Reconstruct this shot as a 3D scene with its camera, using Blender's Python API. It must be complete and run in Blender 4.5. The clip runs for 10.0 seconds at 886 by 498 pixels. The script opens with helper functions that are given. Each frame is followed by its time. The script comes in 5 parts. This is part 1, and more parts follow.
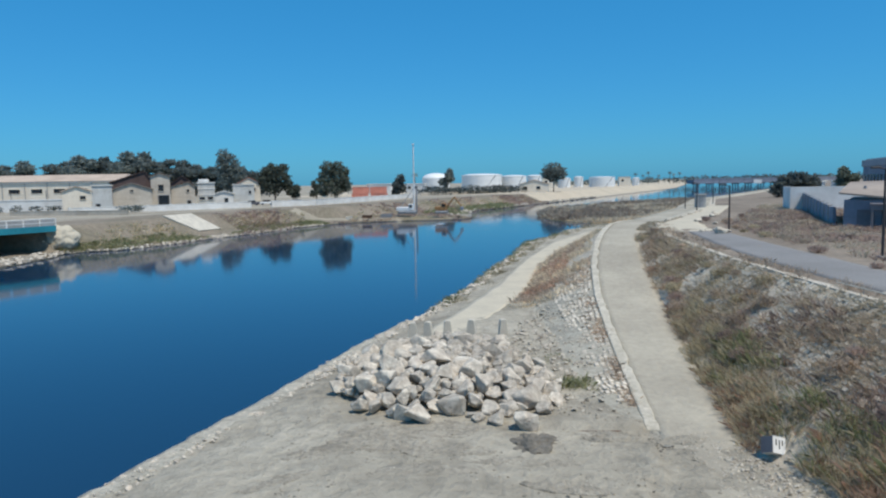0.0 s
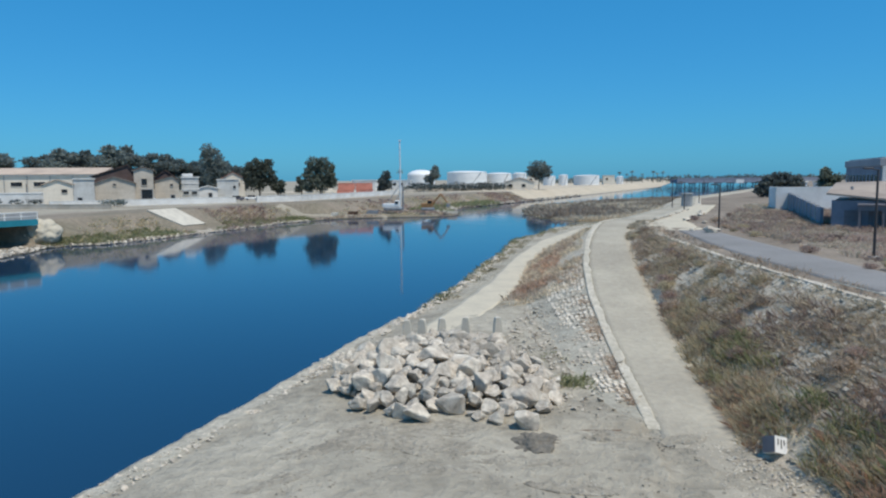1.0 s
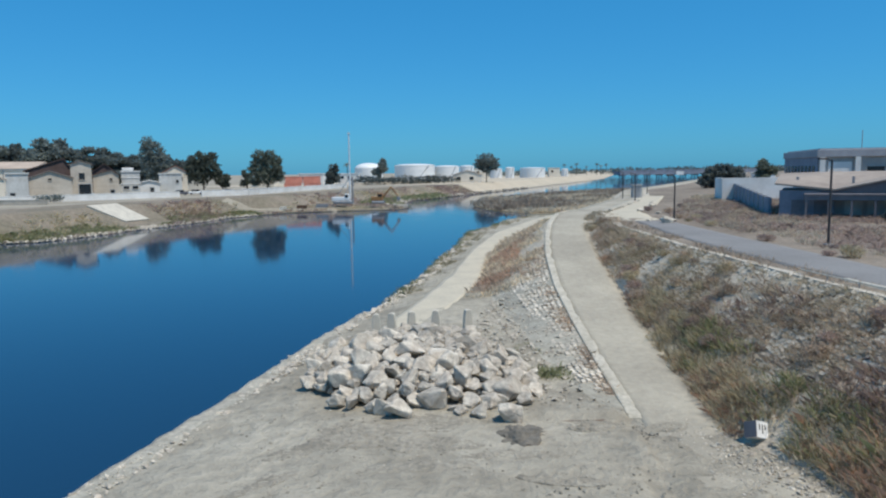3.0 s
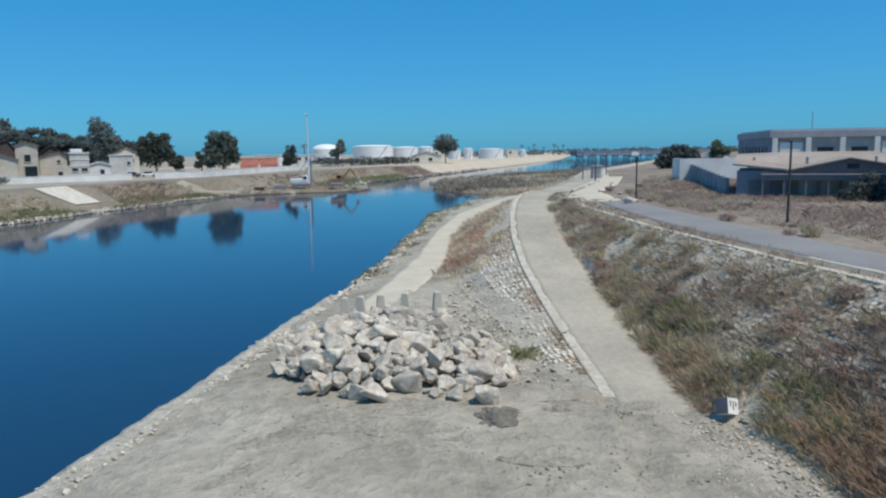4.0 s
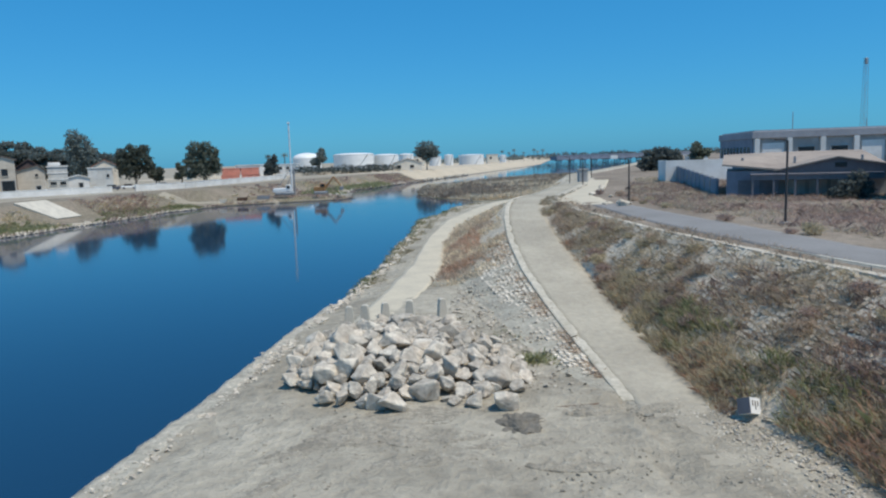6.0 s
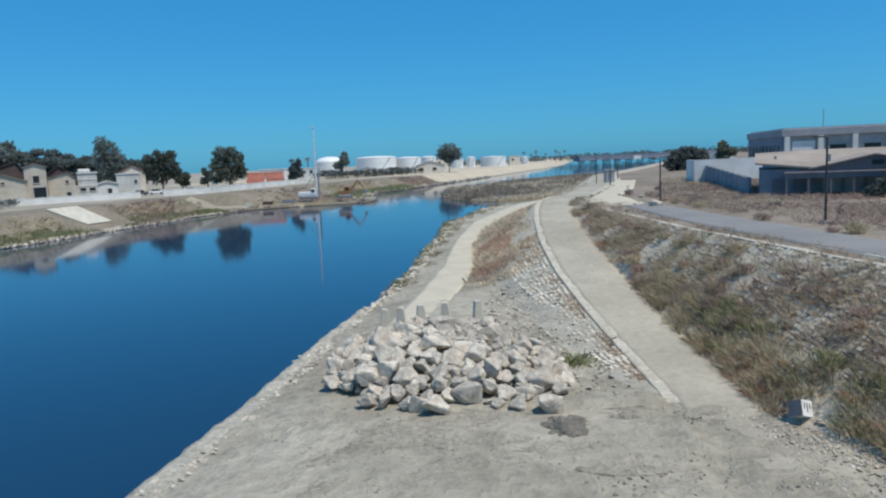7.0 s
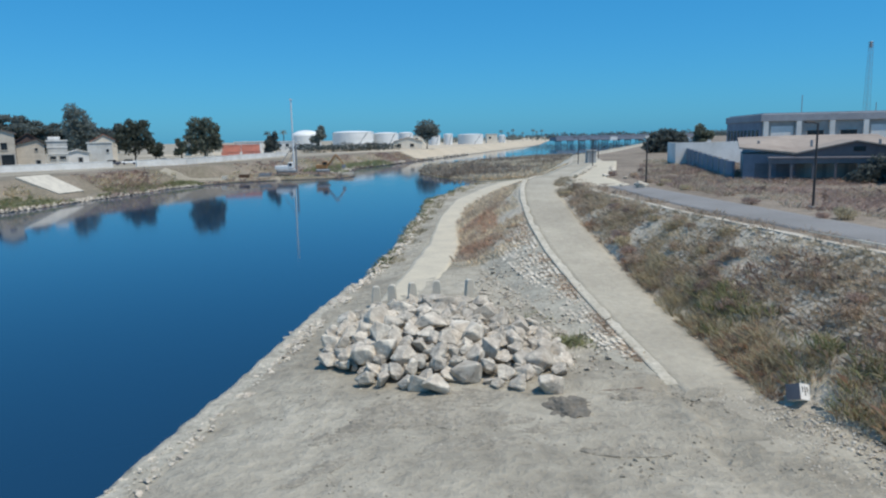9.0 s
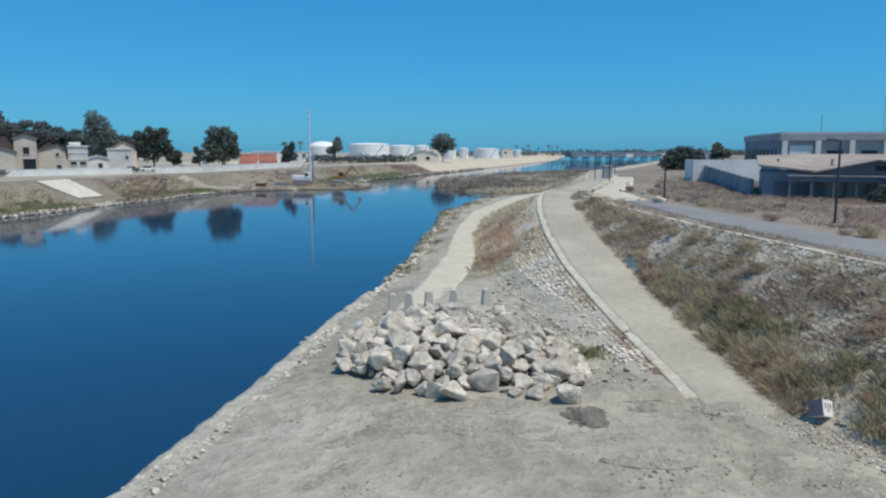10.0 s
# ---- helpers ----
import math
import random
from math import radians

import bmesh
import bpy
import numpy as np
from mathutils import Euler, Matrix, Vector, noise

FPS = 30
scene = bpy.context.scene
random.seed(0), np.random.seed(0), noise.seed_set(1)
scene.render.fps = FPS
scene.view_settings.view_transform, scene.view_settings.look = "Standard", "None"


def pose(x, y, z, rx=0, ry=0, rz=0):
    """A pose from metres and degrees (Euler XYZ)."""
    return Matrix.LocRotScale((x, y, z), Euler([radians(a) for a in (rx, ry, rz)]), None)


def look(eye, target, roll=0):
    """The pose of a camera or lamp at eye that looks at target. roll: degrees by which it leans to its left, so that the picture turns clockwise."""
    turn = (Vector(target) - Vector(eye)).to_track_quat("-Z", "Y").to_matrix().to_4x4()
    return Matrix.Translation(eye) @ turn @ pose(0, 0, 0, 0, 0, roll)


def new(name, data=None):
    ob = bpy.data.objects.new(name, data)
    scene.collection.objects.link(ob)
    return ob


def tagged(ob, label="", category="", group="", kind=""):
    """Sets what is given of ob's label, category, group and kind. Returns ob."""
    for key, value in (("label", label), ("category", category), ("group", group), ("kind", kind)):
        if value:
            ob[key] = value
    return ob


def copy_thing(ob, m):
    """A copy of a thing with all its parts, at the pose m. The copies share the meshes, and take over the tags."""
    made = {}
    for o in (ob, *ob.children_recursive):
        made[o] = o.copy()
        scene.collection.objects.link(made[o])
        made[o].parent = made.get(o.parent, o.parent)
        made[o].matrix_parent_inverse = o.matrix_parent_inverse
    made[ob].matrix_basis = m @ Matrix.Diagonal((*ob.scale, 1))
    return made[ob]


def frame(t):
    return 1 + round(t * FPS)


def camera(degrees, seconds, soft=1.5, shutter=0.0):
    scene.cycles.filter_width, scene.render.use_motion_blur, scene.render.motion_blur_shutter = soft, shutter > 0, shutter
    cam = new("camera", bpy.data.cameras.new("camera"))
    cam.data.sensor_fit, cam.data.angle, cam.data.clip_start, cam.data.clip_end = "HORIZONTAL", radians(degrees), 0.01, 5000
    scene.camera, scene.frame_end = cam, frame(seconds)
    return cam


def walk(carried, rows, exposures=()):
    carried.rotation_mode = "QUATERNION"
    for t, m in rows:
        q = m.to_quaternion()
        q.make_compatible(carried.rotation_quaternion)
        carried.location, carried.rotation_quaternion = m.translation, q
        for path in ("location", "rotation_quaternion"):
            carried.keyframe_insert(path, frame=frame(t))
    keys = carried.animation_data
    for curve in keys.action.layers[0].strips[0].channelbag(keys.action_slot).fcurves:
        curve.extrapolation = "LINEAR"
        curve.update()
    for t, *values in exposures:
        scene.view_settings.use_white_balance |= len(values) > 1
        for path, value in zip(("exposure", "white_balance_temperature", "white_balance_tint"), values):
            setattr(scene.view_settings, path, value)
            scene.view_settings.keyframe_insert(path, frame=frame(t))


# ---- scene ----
cam = camera(64.35, 10.0, soft=2.2)
PATH = [
    (0, pose(0.000, 0.000, 8.568, 84.608, 1.025, 8.793)),
    (0.5, pose(-0.338, 0.114, 8.588, 85.615, 1.938, 6.252)),
    (1, pose(-0.618, 0.168, 8.560, 84.345, 0.475, 7.528)),
    (1.5, pose(-0.989, 0.187, 8.496, 85.568, -0.892, 10.426)),
    (2, pose(-1.099, 0.276, 8.521, 84.702, 0.056, 7.636)),
    (2.5, pose(-1.492, 0.383, 8.517, 84.917, -0.978, 5.184)),
    (3, pose(-1.801, 0.484, 8.496, 83.743, 0.730, 3.159)),
    (3.2, pose(-1.885, 0.530, 8.504, 84.257, -0.276, 2.187)),
    (4.3, pose(-2.519, 0.752, 8.517, 81.708, 1.108, -0.673)),
    (4.5, pose(-2.623, 0.777, 8.511, 82.135, 0.784, -0.648)),
    (5, pose(-2.845, 0.839, 8.509, 82.498, 0.773, -3.817)),
    (5.5, pose(-3.211, 0.883, 8.480, 82.261, 0.863, -1.006)),
    (5.7, pose(-3.316, 0.917, 8.490, 82.728, 1.499, -1.554)),
    (6.8, pose(-4.051, 1.040, 8.495, 82.469, 2.924, -1.405)),
    (7, pose(-4.164, 1.082, 8.487, 82.924, 2.507, -0.211)),
    (7.5, pose(-4.343, 1.200, 8.462, 84.368, 1.209, 1.065)),
    (8, pose(-4.635, 1.235, 8.422, 82.714, -0.031, -4.071)),
    (8.5, pose(-4.921, 1.327, 8.490, 79.025, 0.428, -4.572)),
    (9, pose(-5.097, 1.417, 8.509, 81.010, 1.132, -2.137)),
    (9.5, pose(-5.268, 1.449, 8.427, 79.827, 0.062, -4.810)),
    (10, pose(-5.335, 1.417, 8.264, 82.134, -0.001, -0.901)),
]
walk(cam, PATH)

# ---- light ----
SUN_TO = Vector((0.34, -0.25, 0.91)).normalized()
world = bpy.data.worlds.new("sky")
scene.world = world
world.use_nodes = True
wn = world.node_tree.nodes
sky = wn.new("ShaderNodeTexSky")
sky.sky_type, sky.sun_disc = "NISHITA", False
sky.sun_elevation = math.asin(SUN_TO.z)
sky.sun_rotation = math.atan2(SUN_TO.x, SUN_TO.y)
sky.air_density, sky.dust_density, sky.ozone_density = 1.0, 0.5, 3.0
wn["Background"].inputs["Strength"].default_value = 0.135
tone = wn.new("ShaderNodeMix")
tone.data_type, tone.blend_type = "RGBA", "MULTIPLY"
tone.inputs["Factor"].default_value = 1.0
tone.inputs[7].default_value = (0.29, 0.725, 1.0, 1)
even = wn.new("ShaderNodeMix")
even.data_type = "RGBA"
even.inputs["Factor"].default_value = 0.5
even.inputs[7].default_value = (0.02, 1.9, 4.4, 1)
world.node_tree.links.new(sky.outputs[0], tone.inputs[6])
world.node_tree.links.new(tone.outputs[2], even.inputs[6])
world.node_tree.links.new(even.outputs[2], wn["Background"].inputs["Color"])
sun = new("sun", bpy.data.lights.new("sun", "SUN"))
sun.data.energy, sun.data.angle, sun.data.color = 3.9, radians(0.53), (1.0, 0.93, 0.82)
sun.matrix_world = look(SUN_TO * 50, (0, 0, 0))
scene.view_settings.exposure = 0.0


# ---- materials ----
def mat(name, base, spread=0.25, coarse=0.4, fine=6.0, rough=0.9, bump=0.3, metal=0.0, tint=None, piece=0.0, dist=0.03, gloss=0.4, thin=0.0):
    """A surface with stains (coarse) and grain (fine), in cycles a metre; tint: a second colour for the stains; piece: change from piece to piece."""
    m = bpy.data.materials.new(name)
    m.use_nodes = True
    nt, N = m.node_tree, m.node_tree.nodes
    lk = nt.links.new
    p = N["Principled BSDF"]
    p.inputs["Roughness"].default_value, p.inputs["Metallic"].default_value = rough, metal
    p.inputs["Specular IOR Level"].default_value = gloss
    co = N.new("ShaderNodeTexCoord")
    n1, n2 = N.new("ShaderNodeTexNoise"), N.new("ShaderNodeTexNoise")
    for n, s, d in ((n1, coarse, 6), (n2, fine, 8)):
        n.inputs["Scale"].default_value, n.inputs["Detail"].default_value = s, d
        n.inputs["Roughness"].default_value = 0.62
        lk(co.outputs["Object"], n.inputs["Vector"])
    r1 = N.new("ShaderNodeValToRGB")
    other = tint or tuple(c * (1 - 1.3 * spread) for c in base)
    r1.color_ramp.elements[0].position, r1.color_ramp.elements[1].position = 0.36, 0.62
    r1.color_ramp.elements[0].color, r1.color_ramp.elements[1].color = (*other, 1), (*base, 1)
    lk(n1.outputs["Fac"], r1.inputs["Fac"])
    r2 = N.new("ShaderNodeMapRange")
    r2.inputs["From Min"].default_value, r2.inputs["From Max"].default_value = 0.25, 0.75
    r2.inputs["To Min"].default_value, r2.inputs["To Max"].default_value = 1 - spread, 1 + spread
    lk(n2.outputs["Fac"], r2.inputs["Value"])
    mul = N.new("ShaderNodeVectorMath")
    mul.operation = "SCALE"
    lk(r1.outputs["Color"], mul.inputs[0])
    lk(r2.outputs["Result"], mul.inputs["Scale"])
    out = mul.outputs[0]
    if piece:
        info = N.new("ShaderNodeObjectInfo")
        r3 = N.new("ShaderNodeMapRange")
        r3.inputs["To Min"].default_value, r3.inputs["To Max"].default_value = 1 - piece, 1 + piece
        lk(info.outputs["Random"], r3.inputs["Value"])
        geo = N.new("ShaderNodeNewGeometry")
        r4 = N.new("ShaderNodeMapRange")
        r4.inputs["To Min"].default_value, r4.inputs["To Max"].default_value = 1 - piece, 1 + piece
        lk(geo.outputs["Random Per Island"], r4.inputs["Value"])
        for r in (r3, r4):
            m2 = N.new("ShaderNodeVectorMath")
            m2.operation = "SCALE"
            lk(out, m2.inputs[0])
            lk(r.outputs["Result"], m2.inputs["Scale"])
            out = m2.outputs[0]
    lk(out, p.inputs["Base Color"])
    if thin:
        tr, mx = N.new("ShaderNodeBsdfTranslucent"), N.new("ShaderNodeMixShader")
        mx.inputs["Fac"].default_value = thin
        lk(out, tr.inputs["Color"])
        lk(p.outputs[0], mx.inputs[1])
        lk(tr.outputs[0], mx.inputs[2])
        lk(mx.outputs[0], N["Material Output"].inputs["Surface"])
    if bump:
        b = N.new("ShaderNodeBump")
        b.inputs["Strength"].default_value, b.inputs["Distance"].default_value = bump, dist
        lk(n2.outputs["Fac"], b.inputs["Height"])
        lk(b.outputs["Normal"], p.inputs["Normal"])
    return m


M_DIRT = mat("packed_dirt", (0.445, 0.40, 0.317), 0.26, 0.17, 1.9, 0.95, 1.0, tint=(0.28, 0.25, 0.195), dist=0.3)
M_BENCH = mat("rubbly_dirt", (0.40, 0.37, 0.30), 0.28, 0.5, 5.0, 0.95, 0.7, tint=(0.29, 0.27, 0.22), dist=0.1)
M_TRACK = mat("gravel_track", (0.425, 0.383, 0.303), 0.13, 0.17, 3.0, 0.95, 0.5, tint=(0.33, 0.295, 0.233), dist=0.2)
M_PATH = mat("pale_sandy_path", (0.53, 0.47, 0.36), 0.1, 0.4, 5.0, 0.95, 0.3, tint=(0.46, 0.41, 0.32))
M_ROAD = mat("worn_asphalt", (0.24, 0.23, 0.22), 0.12, 0.3, 8.0, 0.9, 0.2, tint=(0.20, 0.19, 0.18))
M_SLOPE = mat("weedy_soil", (0.53, 0.475, 0.38), 0.3, 0.45, 4.0, 0.95, 0.8, tint=(0.41, 0.355, 0.28), dist=0.15)
M_PLAT = mat("dry_grass_ground", (0.27, 0.222, 0.172), 0.3, 0.15, 2.0, 0.95, 0.8, tint=(0.18, 0.145, 0.11), dist=0.15)
M_YARD = mat("pale_yard_dirt", (0.36, 0.32, 0.25), 0.2, 0.1, 2.0, 0.95, 0.5, tint=(0.27, 0.235, 0.18))
M_BANK = mat("brown_bank_earth", (0.26, 0.215, 0.165), 0.3, 0.09, 1.2, 0.95, 0.8, tint=(0.17, 0.15, 0.105), dist=0.3)
M_SAND = mat("beige_fill_sand", (0.52, 0.44, 0.33), 0.12, 0.05, 0.6, 0.95, 0.4, tint=(0.45, 0.385, 0.29), dist=0.3)
M_BED = mat("river_bed", (0.06, 0.06, 0.05), 0.2, 0.1, 1.0)
M_REED = mat("marsh_soil", (0.20, 0.165, 0.115), 0.25, 0.08, 0.8, 0.95, 0.6, tint=(0.14, 0.13, 0.08))
M_ROCK = mat("limestone_rock", (0.58, 0.525, 0.435), 0.28, 1.4, 4.5, 0.95, 1.0, tint=(0.46, 0.395, 0.32), piece=0.12, dist=0.12)
M_KERB = mat("pale_concrete", (0.60, 0.55, 0.455), 0.12, 0.7, 12.0, 0.9, 0.3, tint=(0.48, 0.44, 0.37))
M_LEDGE = mat("rubble_concrete", (0.50, 0.46, 0.375), 0.28, 0.9, 5.0, 0.95, 1.0, tint=(0.34, 0.315, 0.255), dist=0.15)
M_WORN = mat("worn_kerb_concrete", (0.55, 0.50, 0.41), 0.25, 0.9, 6.0, 0.95, 0.8, tint=(0.42, 0.38, 0.30), dist=0.06)
M_BLOCK = mat("revetment_concrete", (0.63, 0.56, 0.46), 0.25, 0.6, 10.0, 0.92, 0.4, tint=(0.49, 0.43, 0.345), piece=0.15)

water_m = bpy.data.materials.new("river_water")
water_m.use_nodes = True
wp = water_m.node_tree.nodes["Principled BSDF"]
wp.inputs["Base Color"].default_value = (0.009, 0.037, 0.082, 1)
wp.inputs["Roughness"].default_value, wp.inputs["IOR"].default_value = 0.06, 1.33
wnz = water_m.node_tree.nodes.new("ShaderNodeTexNoise")
wnz.inputs["Scale"].default_value, wnz.inputs["Detail"].default_value = 1.3, 3
wco = water_m.node_tree.nodes.new("ShaderNodeTexCoord")
wbp = water_m.node_tree.nodes.new("ShaderNodeBump")
wbp.inputs["Strength"].default_value, wbp.inputs["Distance"].default_value = 0.12, 0.02
water_m.node_tree.links.new(wco.outputs["Object"], wnz.inputs["Vector"])
water_m.node_tree.links.new(wnz.outputs["Fac"], wbp.inputs["Height"])
water_m.node_tree.links.new(wbp.outputs["Normal"], wp.inputs["Normal"])


# ---- building helpers ----
def obj(name, verts, faces, mats, parent=None, index=None, smooth=False):
    me = bpy.data.meshes.new(name)
    me.from_pydata(verts, [], faces)
    for m in mats if isinstance(mats, (list, tuple)) else [mats]:
        me.materials.append(m)
    if index is not None:
        me.polygons.foreach_set("material_index", np.asarray(index, dtype=np.int32))
    if smooth:
        me.polygons.foreach_set("use_smooth", np.ones(len(me.polygons), dtype=bool))
    me.update()
    ob = new(name, me)
    ob.parent = parent
    return ob


def part(name, bm, material, parent=None, label="", smooth=False):
    me = bpy.data.meshes.new(name)
    bmesh.ops.recalc_face_normals(bm, faces=bm.faces)
    bm.to_mesh(me)
    bm.free()
    me.materials.append(material)
    if smooth:
        me.polygons.foreach_set("use_smooth", np.ones(len(me.polygons), dtype=bool))
    ob = new(name, me)
    ob.parent = parent
    if label:
        ob["label"] = label
    return ob


def thing(name, x, y, z, label, category, group="", rz=0.0, kind=""):
    ob = new(name)
    ob.matrix_world = pose(x, y, z, 0, 0, rz)
    ob.empty_display_size = 0.3
    return tagged(ob, label, category, group, kind)


def box(bm, x0, x1, y0, y1, z0, z1, bevel=0.0, m=None):
    q = Matrix.LocRotScale(((x0 + x1) / 2, (y0 + y1) / 2, (z0 + z1) / 2), None, (x1 - x0, y1 - y0, z1 - z0))
    got = bmesh.ops.create_cube(bm, size=1, matrix=(m @ q) if m else q)["verts"]
    if bevel:
        edges = {e for v in got for e in v.link_edges}
        bmesh.ops.bevel(bm, geom=list(edges), offset=bevel, segments=1, affect="EDGES")
    return bm


def rod(bm, a, b, r0, r1=None, seg=8, ends=True):
    a, b = Vector(a), Vector(b)
    d = b - a
    m = Matrix.Translation((a + b) / 2) @ d.to_track_quat("Z", "Y").to_matrix().to_4x4()
    bmesh.ops.create_cone(bm, cap_ends=ends, segments=seg, radius1=r0, radius2=r0 if r1 is None else r1, depth=d.length, matrix=m)
    return bm


def boxes(*rows, bevel=0.0):
    bm = bmesh.new()
    for r in rows:
        box(bm, *r, bevel=bevel)
    return bm


def rods(*rows, seg=8):
    bm = bmesh.new()
    for r in rows:
        rod(bm, *r, seg=seg)
    return bm


# ---- the lie of the land ----
WATER_Z = -1.76
LINES = {
    "edge": ((-60, 17, 24, 29, 37, 47.5, 60, 70.5, 84, 102, 115, 127, 140, 170, 184, 209, 258, 293, 340, 353, 419, 747, 1200, 4500),
             (-16.5, -13.5, -12.2, -11.45, -10.4, -8.3, -6.8, -6.1, -4.7, -3.9, 0.1, 2.2, 6.8, 9.2, 0.3, -4, -1.6, 22, 54, 73, 101, 233, 400, 1500)),
    "path_l": ((-60, 20, 37, 45, 57, 76, 96, 117, 152, 184, 300, 360, 419, 747, 1200, 4500),
               (-13, -9, -7.3, -5.9, -4.3, -2.75, 0, 5.7, 17.5, 24, 60, 100, 120, 250, 420, 1520)),
    "path_r": ((-60, 20, 38, 45, 53, 57, 70, 88, 110, 142, 152, 184, 300, 360, 419, 747, 1200, 4500),
               (-8, -6, -4.9, -3.4, -2.1, -1.85, -1.25, 1.0, 6.9, 17.1, 19.5, 26, 64, 104, 125, 255, 425, 1525)),
    "toe": ((-60, 20, 24, 25, 28.6, 37, 45, 53, 57, 70, 88, 110, 142, 152, 184, 300, 360, 419, 747, 1200, 4500),
            (-2, 2.6, 3.0, 2.3, 1.04, 0.14, -1.2, -1.7, -1.5, -0.8, 1.8, 8, 18.2, 21, 29, 68, 106, 128, 258, 428, 1530)),
    "kerb": ((-60, 17, 24.2, 31.3, 36.4, 43.5, 51, 54.3, 60.5, 66.5, 71.8, 77, 79, 115, 156, 185, 329, 419, 747, 1200, 4500),
             (1.5, 3.5, 3.2, 2.9, 2.72, 2.55, 2.75, 2.98, 3.55, 4.4, 5.45, 7.3, 8.5, 20, 29, 42, 100, 135, 265, 435, 1540)),
    "track_r": ((-60, 17.2, 18.7, 20.5, 22.5, 27.5, 33, 40, 48, 55, 59, 63, 70, 79, 115, 156, 185, 329, 419, 747, 1200, 4500),
                (9.5, 7.6, 7.6, 7.1, 6.15, 6.15, 6.15, 6.3, 6.45, 6.7, 7.0, 7.3, 8.6, 12.0, 24, 33, 46, 104, 139, 269, 439, 1545)),
    "slope_top": ((-60, 23.8, 28, 33.6, 41, 47.5, 58, 66, 72, 79, 115, 156, 185, 329, 419, 747, 1200, 4500),
                  (15, 12.1, 11.4, 10.8, 9.9, 9.6, 9.0, 9.3, 10.2, 13, 25, 34, 47, 105, 140, 271, 442, 1550)),
    "shore": ((-60, 60, 82.6, 95.7, 101, 104.3, 107, 113, 121, 128, 137, 146, 162.5, 172.7, 181.7, 187.8, 191.2, 197, 205, 209, 254, 264, 350, 465, 776, 1200, 4500),
              (-80, -76, -72.4, -74.5, -77, -75.6, -71.3, -69.6, -67.9, -67, -65.2, -62.9, -61.5, -57, -52, -40.8, -28.3, -23, -22.7, -27, -27.2, -22.3, 5, 38, 129, 215, 900)),
    "bank_top": ((-60, 98, 100.5, 116, 138, 152, 163, 171, 180, 197, 207, 264, 350, 465, 776, 1200, 4500),
                 (-125, -120, -80.5, -79, -76.5, -73, -69, -66, -63, -57, -52, -36, -8, 24, 112, 195, 880)),
}


def line(name, y):
    return np.interp(y, *LINES[name])


def track_z(y):
    u = np.clip((np.asarray(y, float) - 23.0) / (73.0 - 23.0), 0, 1)
    return 4.1 * (u + 0.05 * np.sin(2 * np.pi * u) * -1)


def land_stops(y):
    """Stops across the land at y, from the far bank to the upper platform: x, z and how many steps lead to the next stop."""
    s, t = line("shore", y), line("bank_top", y)
    e, pl, pr, to, k, r, v = (line(n, y) for n in ("edge", "path_l", "path_r", "toe", "kerb", "track_r", "slope_top"))
    zt = float(track_z(y))
    low = float(np.interp(y, (130, 165), (0, 1)))
    wide = float(np.interp(y, (0, 400, 4500), (1, 1, 4)))
    spit = float(np.interp(y, (165, 175, 200, 208), (0, 1, 1, 0)))
    foot = t + (s - t) * (0.55 - 0.3 * spit)
    return [(-4200, 3.0, 2), (-900, 2.8, 4), (t - 130 * wide, 2.7, 12), (t - 12, 2.6, 8), (t, 2.5, 12),
            (foot, -0.9 + 0.5 * spit, 8), (s - 0.3, -1.55, 3), (s + 4, -3.2, 1), (s * 0.5 + e * 0.5, -5.5, 1),
            (e - 2.2, -3.2, 3), (e - 0.55, -1.9, 4), (e, -0.25 - 1.3 * low, 8), (pl, 0.15 - 1.3 * low, 14), (pr, 0.25 - 1.2 * low, 10),
            (to, 0.3 - 0.8 * low if y > 24 else 0.08, 14), (k, zt, 8), (r, zt, 16), (v, max(4.05, zt), 4),
            (v + 1.2, 4.1, 14), (v + 18, 4.1, 10), (v + 70, 4.1, 5), (v + 400 * wide, 4.3, 2), (v + 400 * wide + 3000, 4.5, 0)]


Y_ROWS = np.unique(np.concatenate([np.arange(-60, 8, 4), np.arange(8, 62, 0.4), np.arange(62, 110, 1.0), np.arange(99.0, 102.5, 0.5), np.arange(110, 215, 2.0),
                                   np.arange(215, 420, 8.0), np.geomspace(420, 4500, 26)]))
ZONES = [M_YARD, M_YARD, M_YARD, M_BANK, M_BANK, M_BANK, M_BED, M_BED, M_BED, M_BED, M_BENCH, M_DIRT, M_DIRT, M_DIRT, M_SLOPE, M_DIRT, M_SLOPE,
         M_PLAT, M_PLAT, M_PLAT, M_PLAT, M_PLAT]


def bumps(x, y):
    p = Vector((x, y, 0))
    return 0.5 * noise.noise(p * 0.35) + 0.3 * noise.noise(p * 1.1) + 0.2 * noise.noise(p * 2.7)


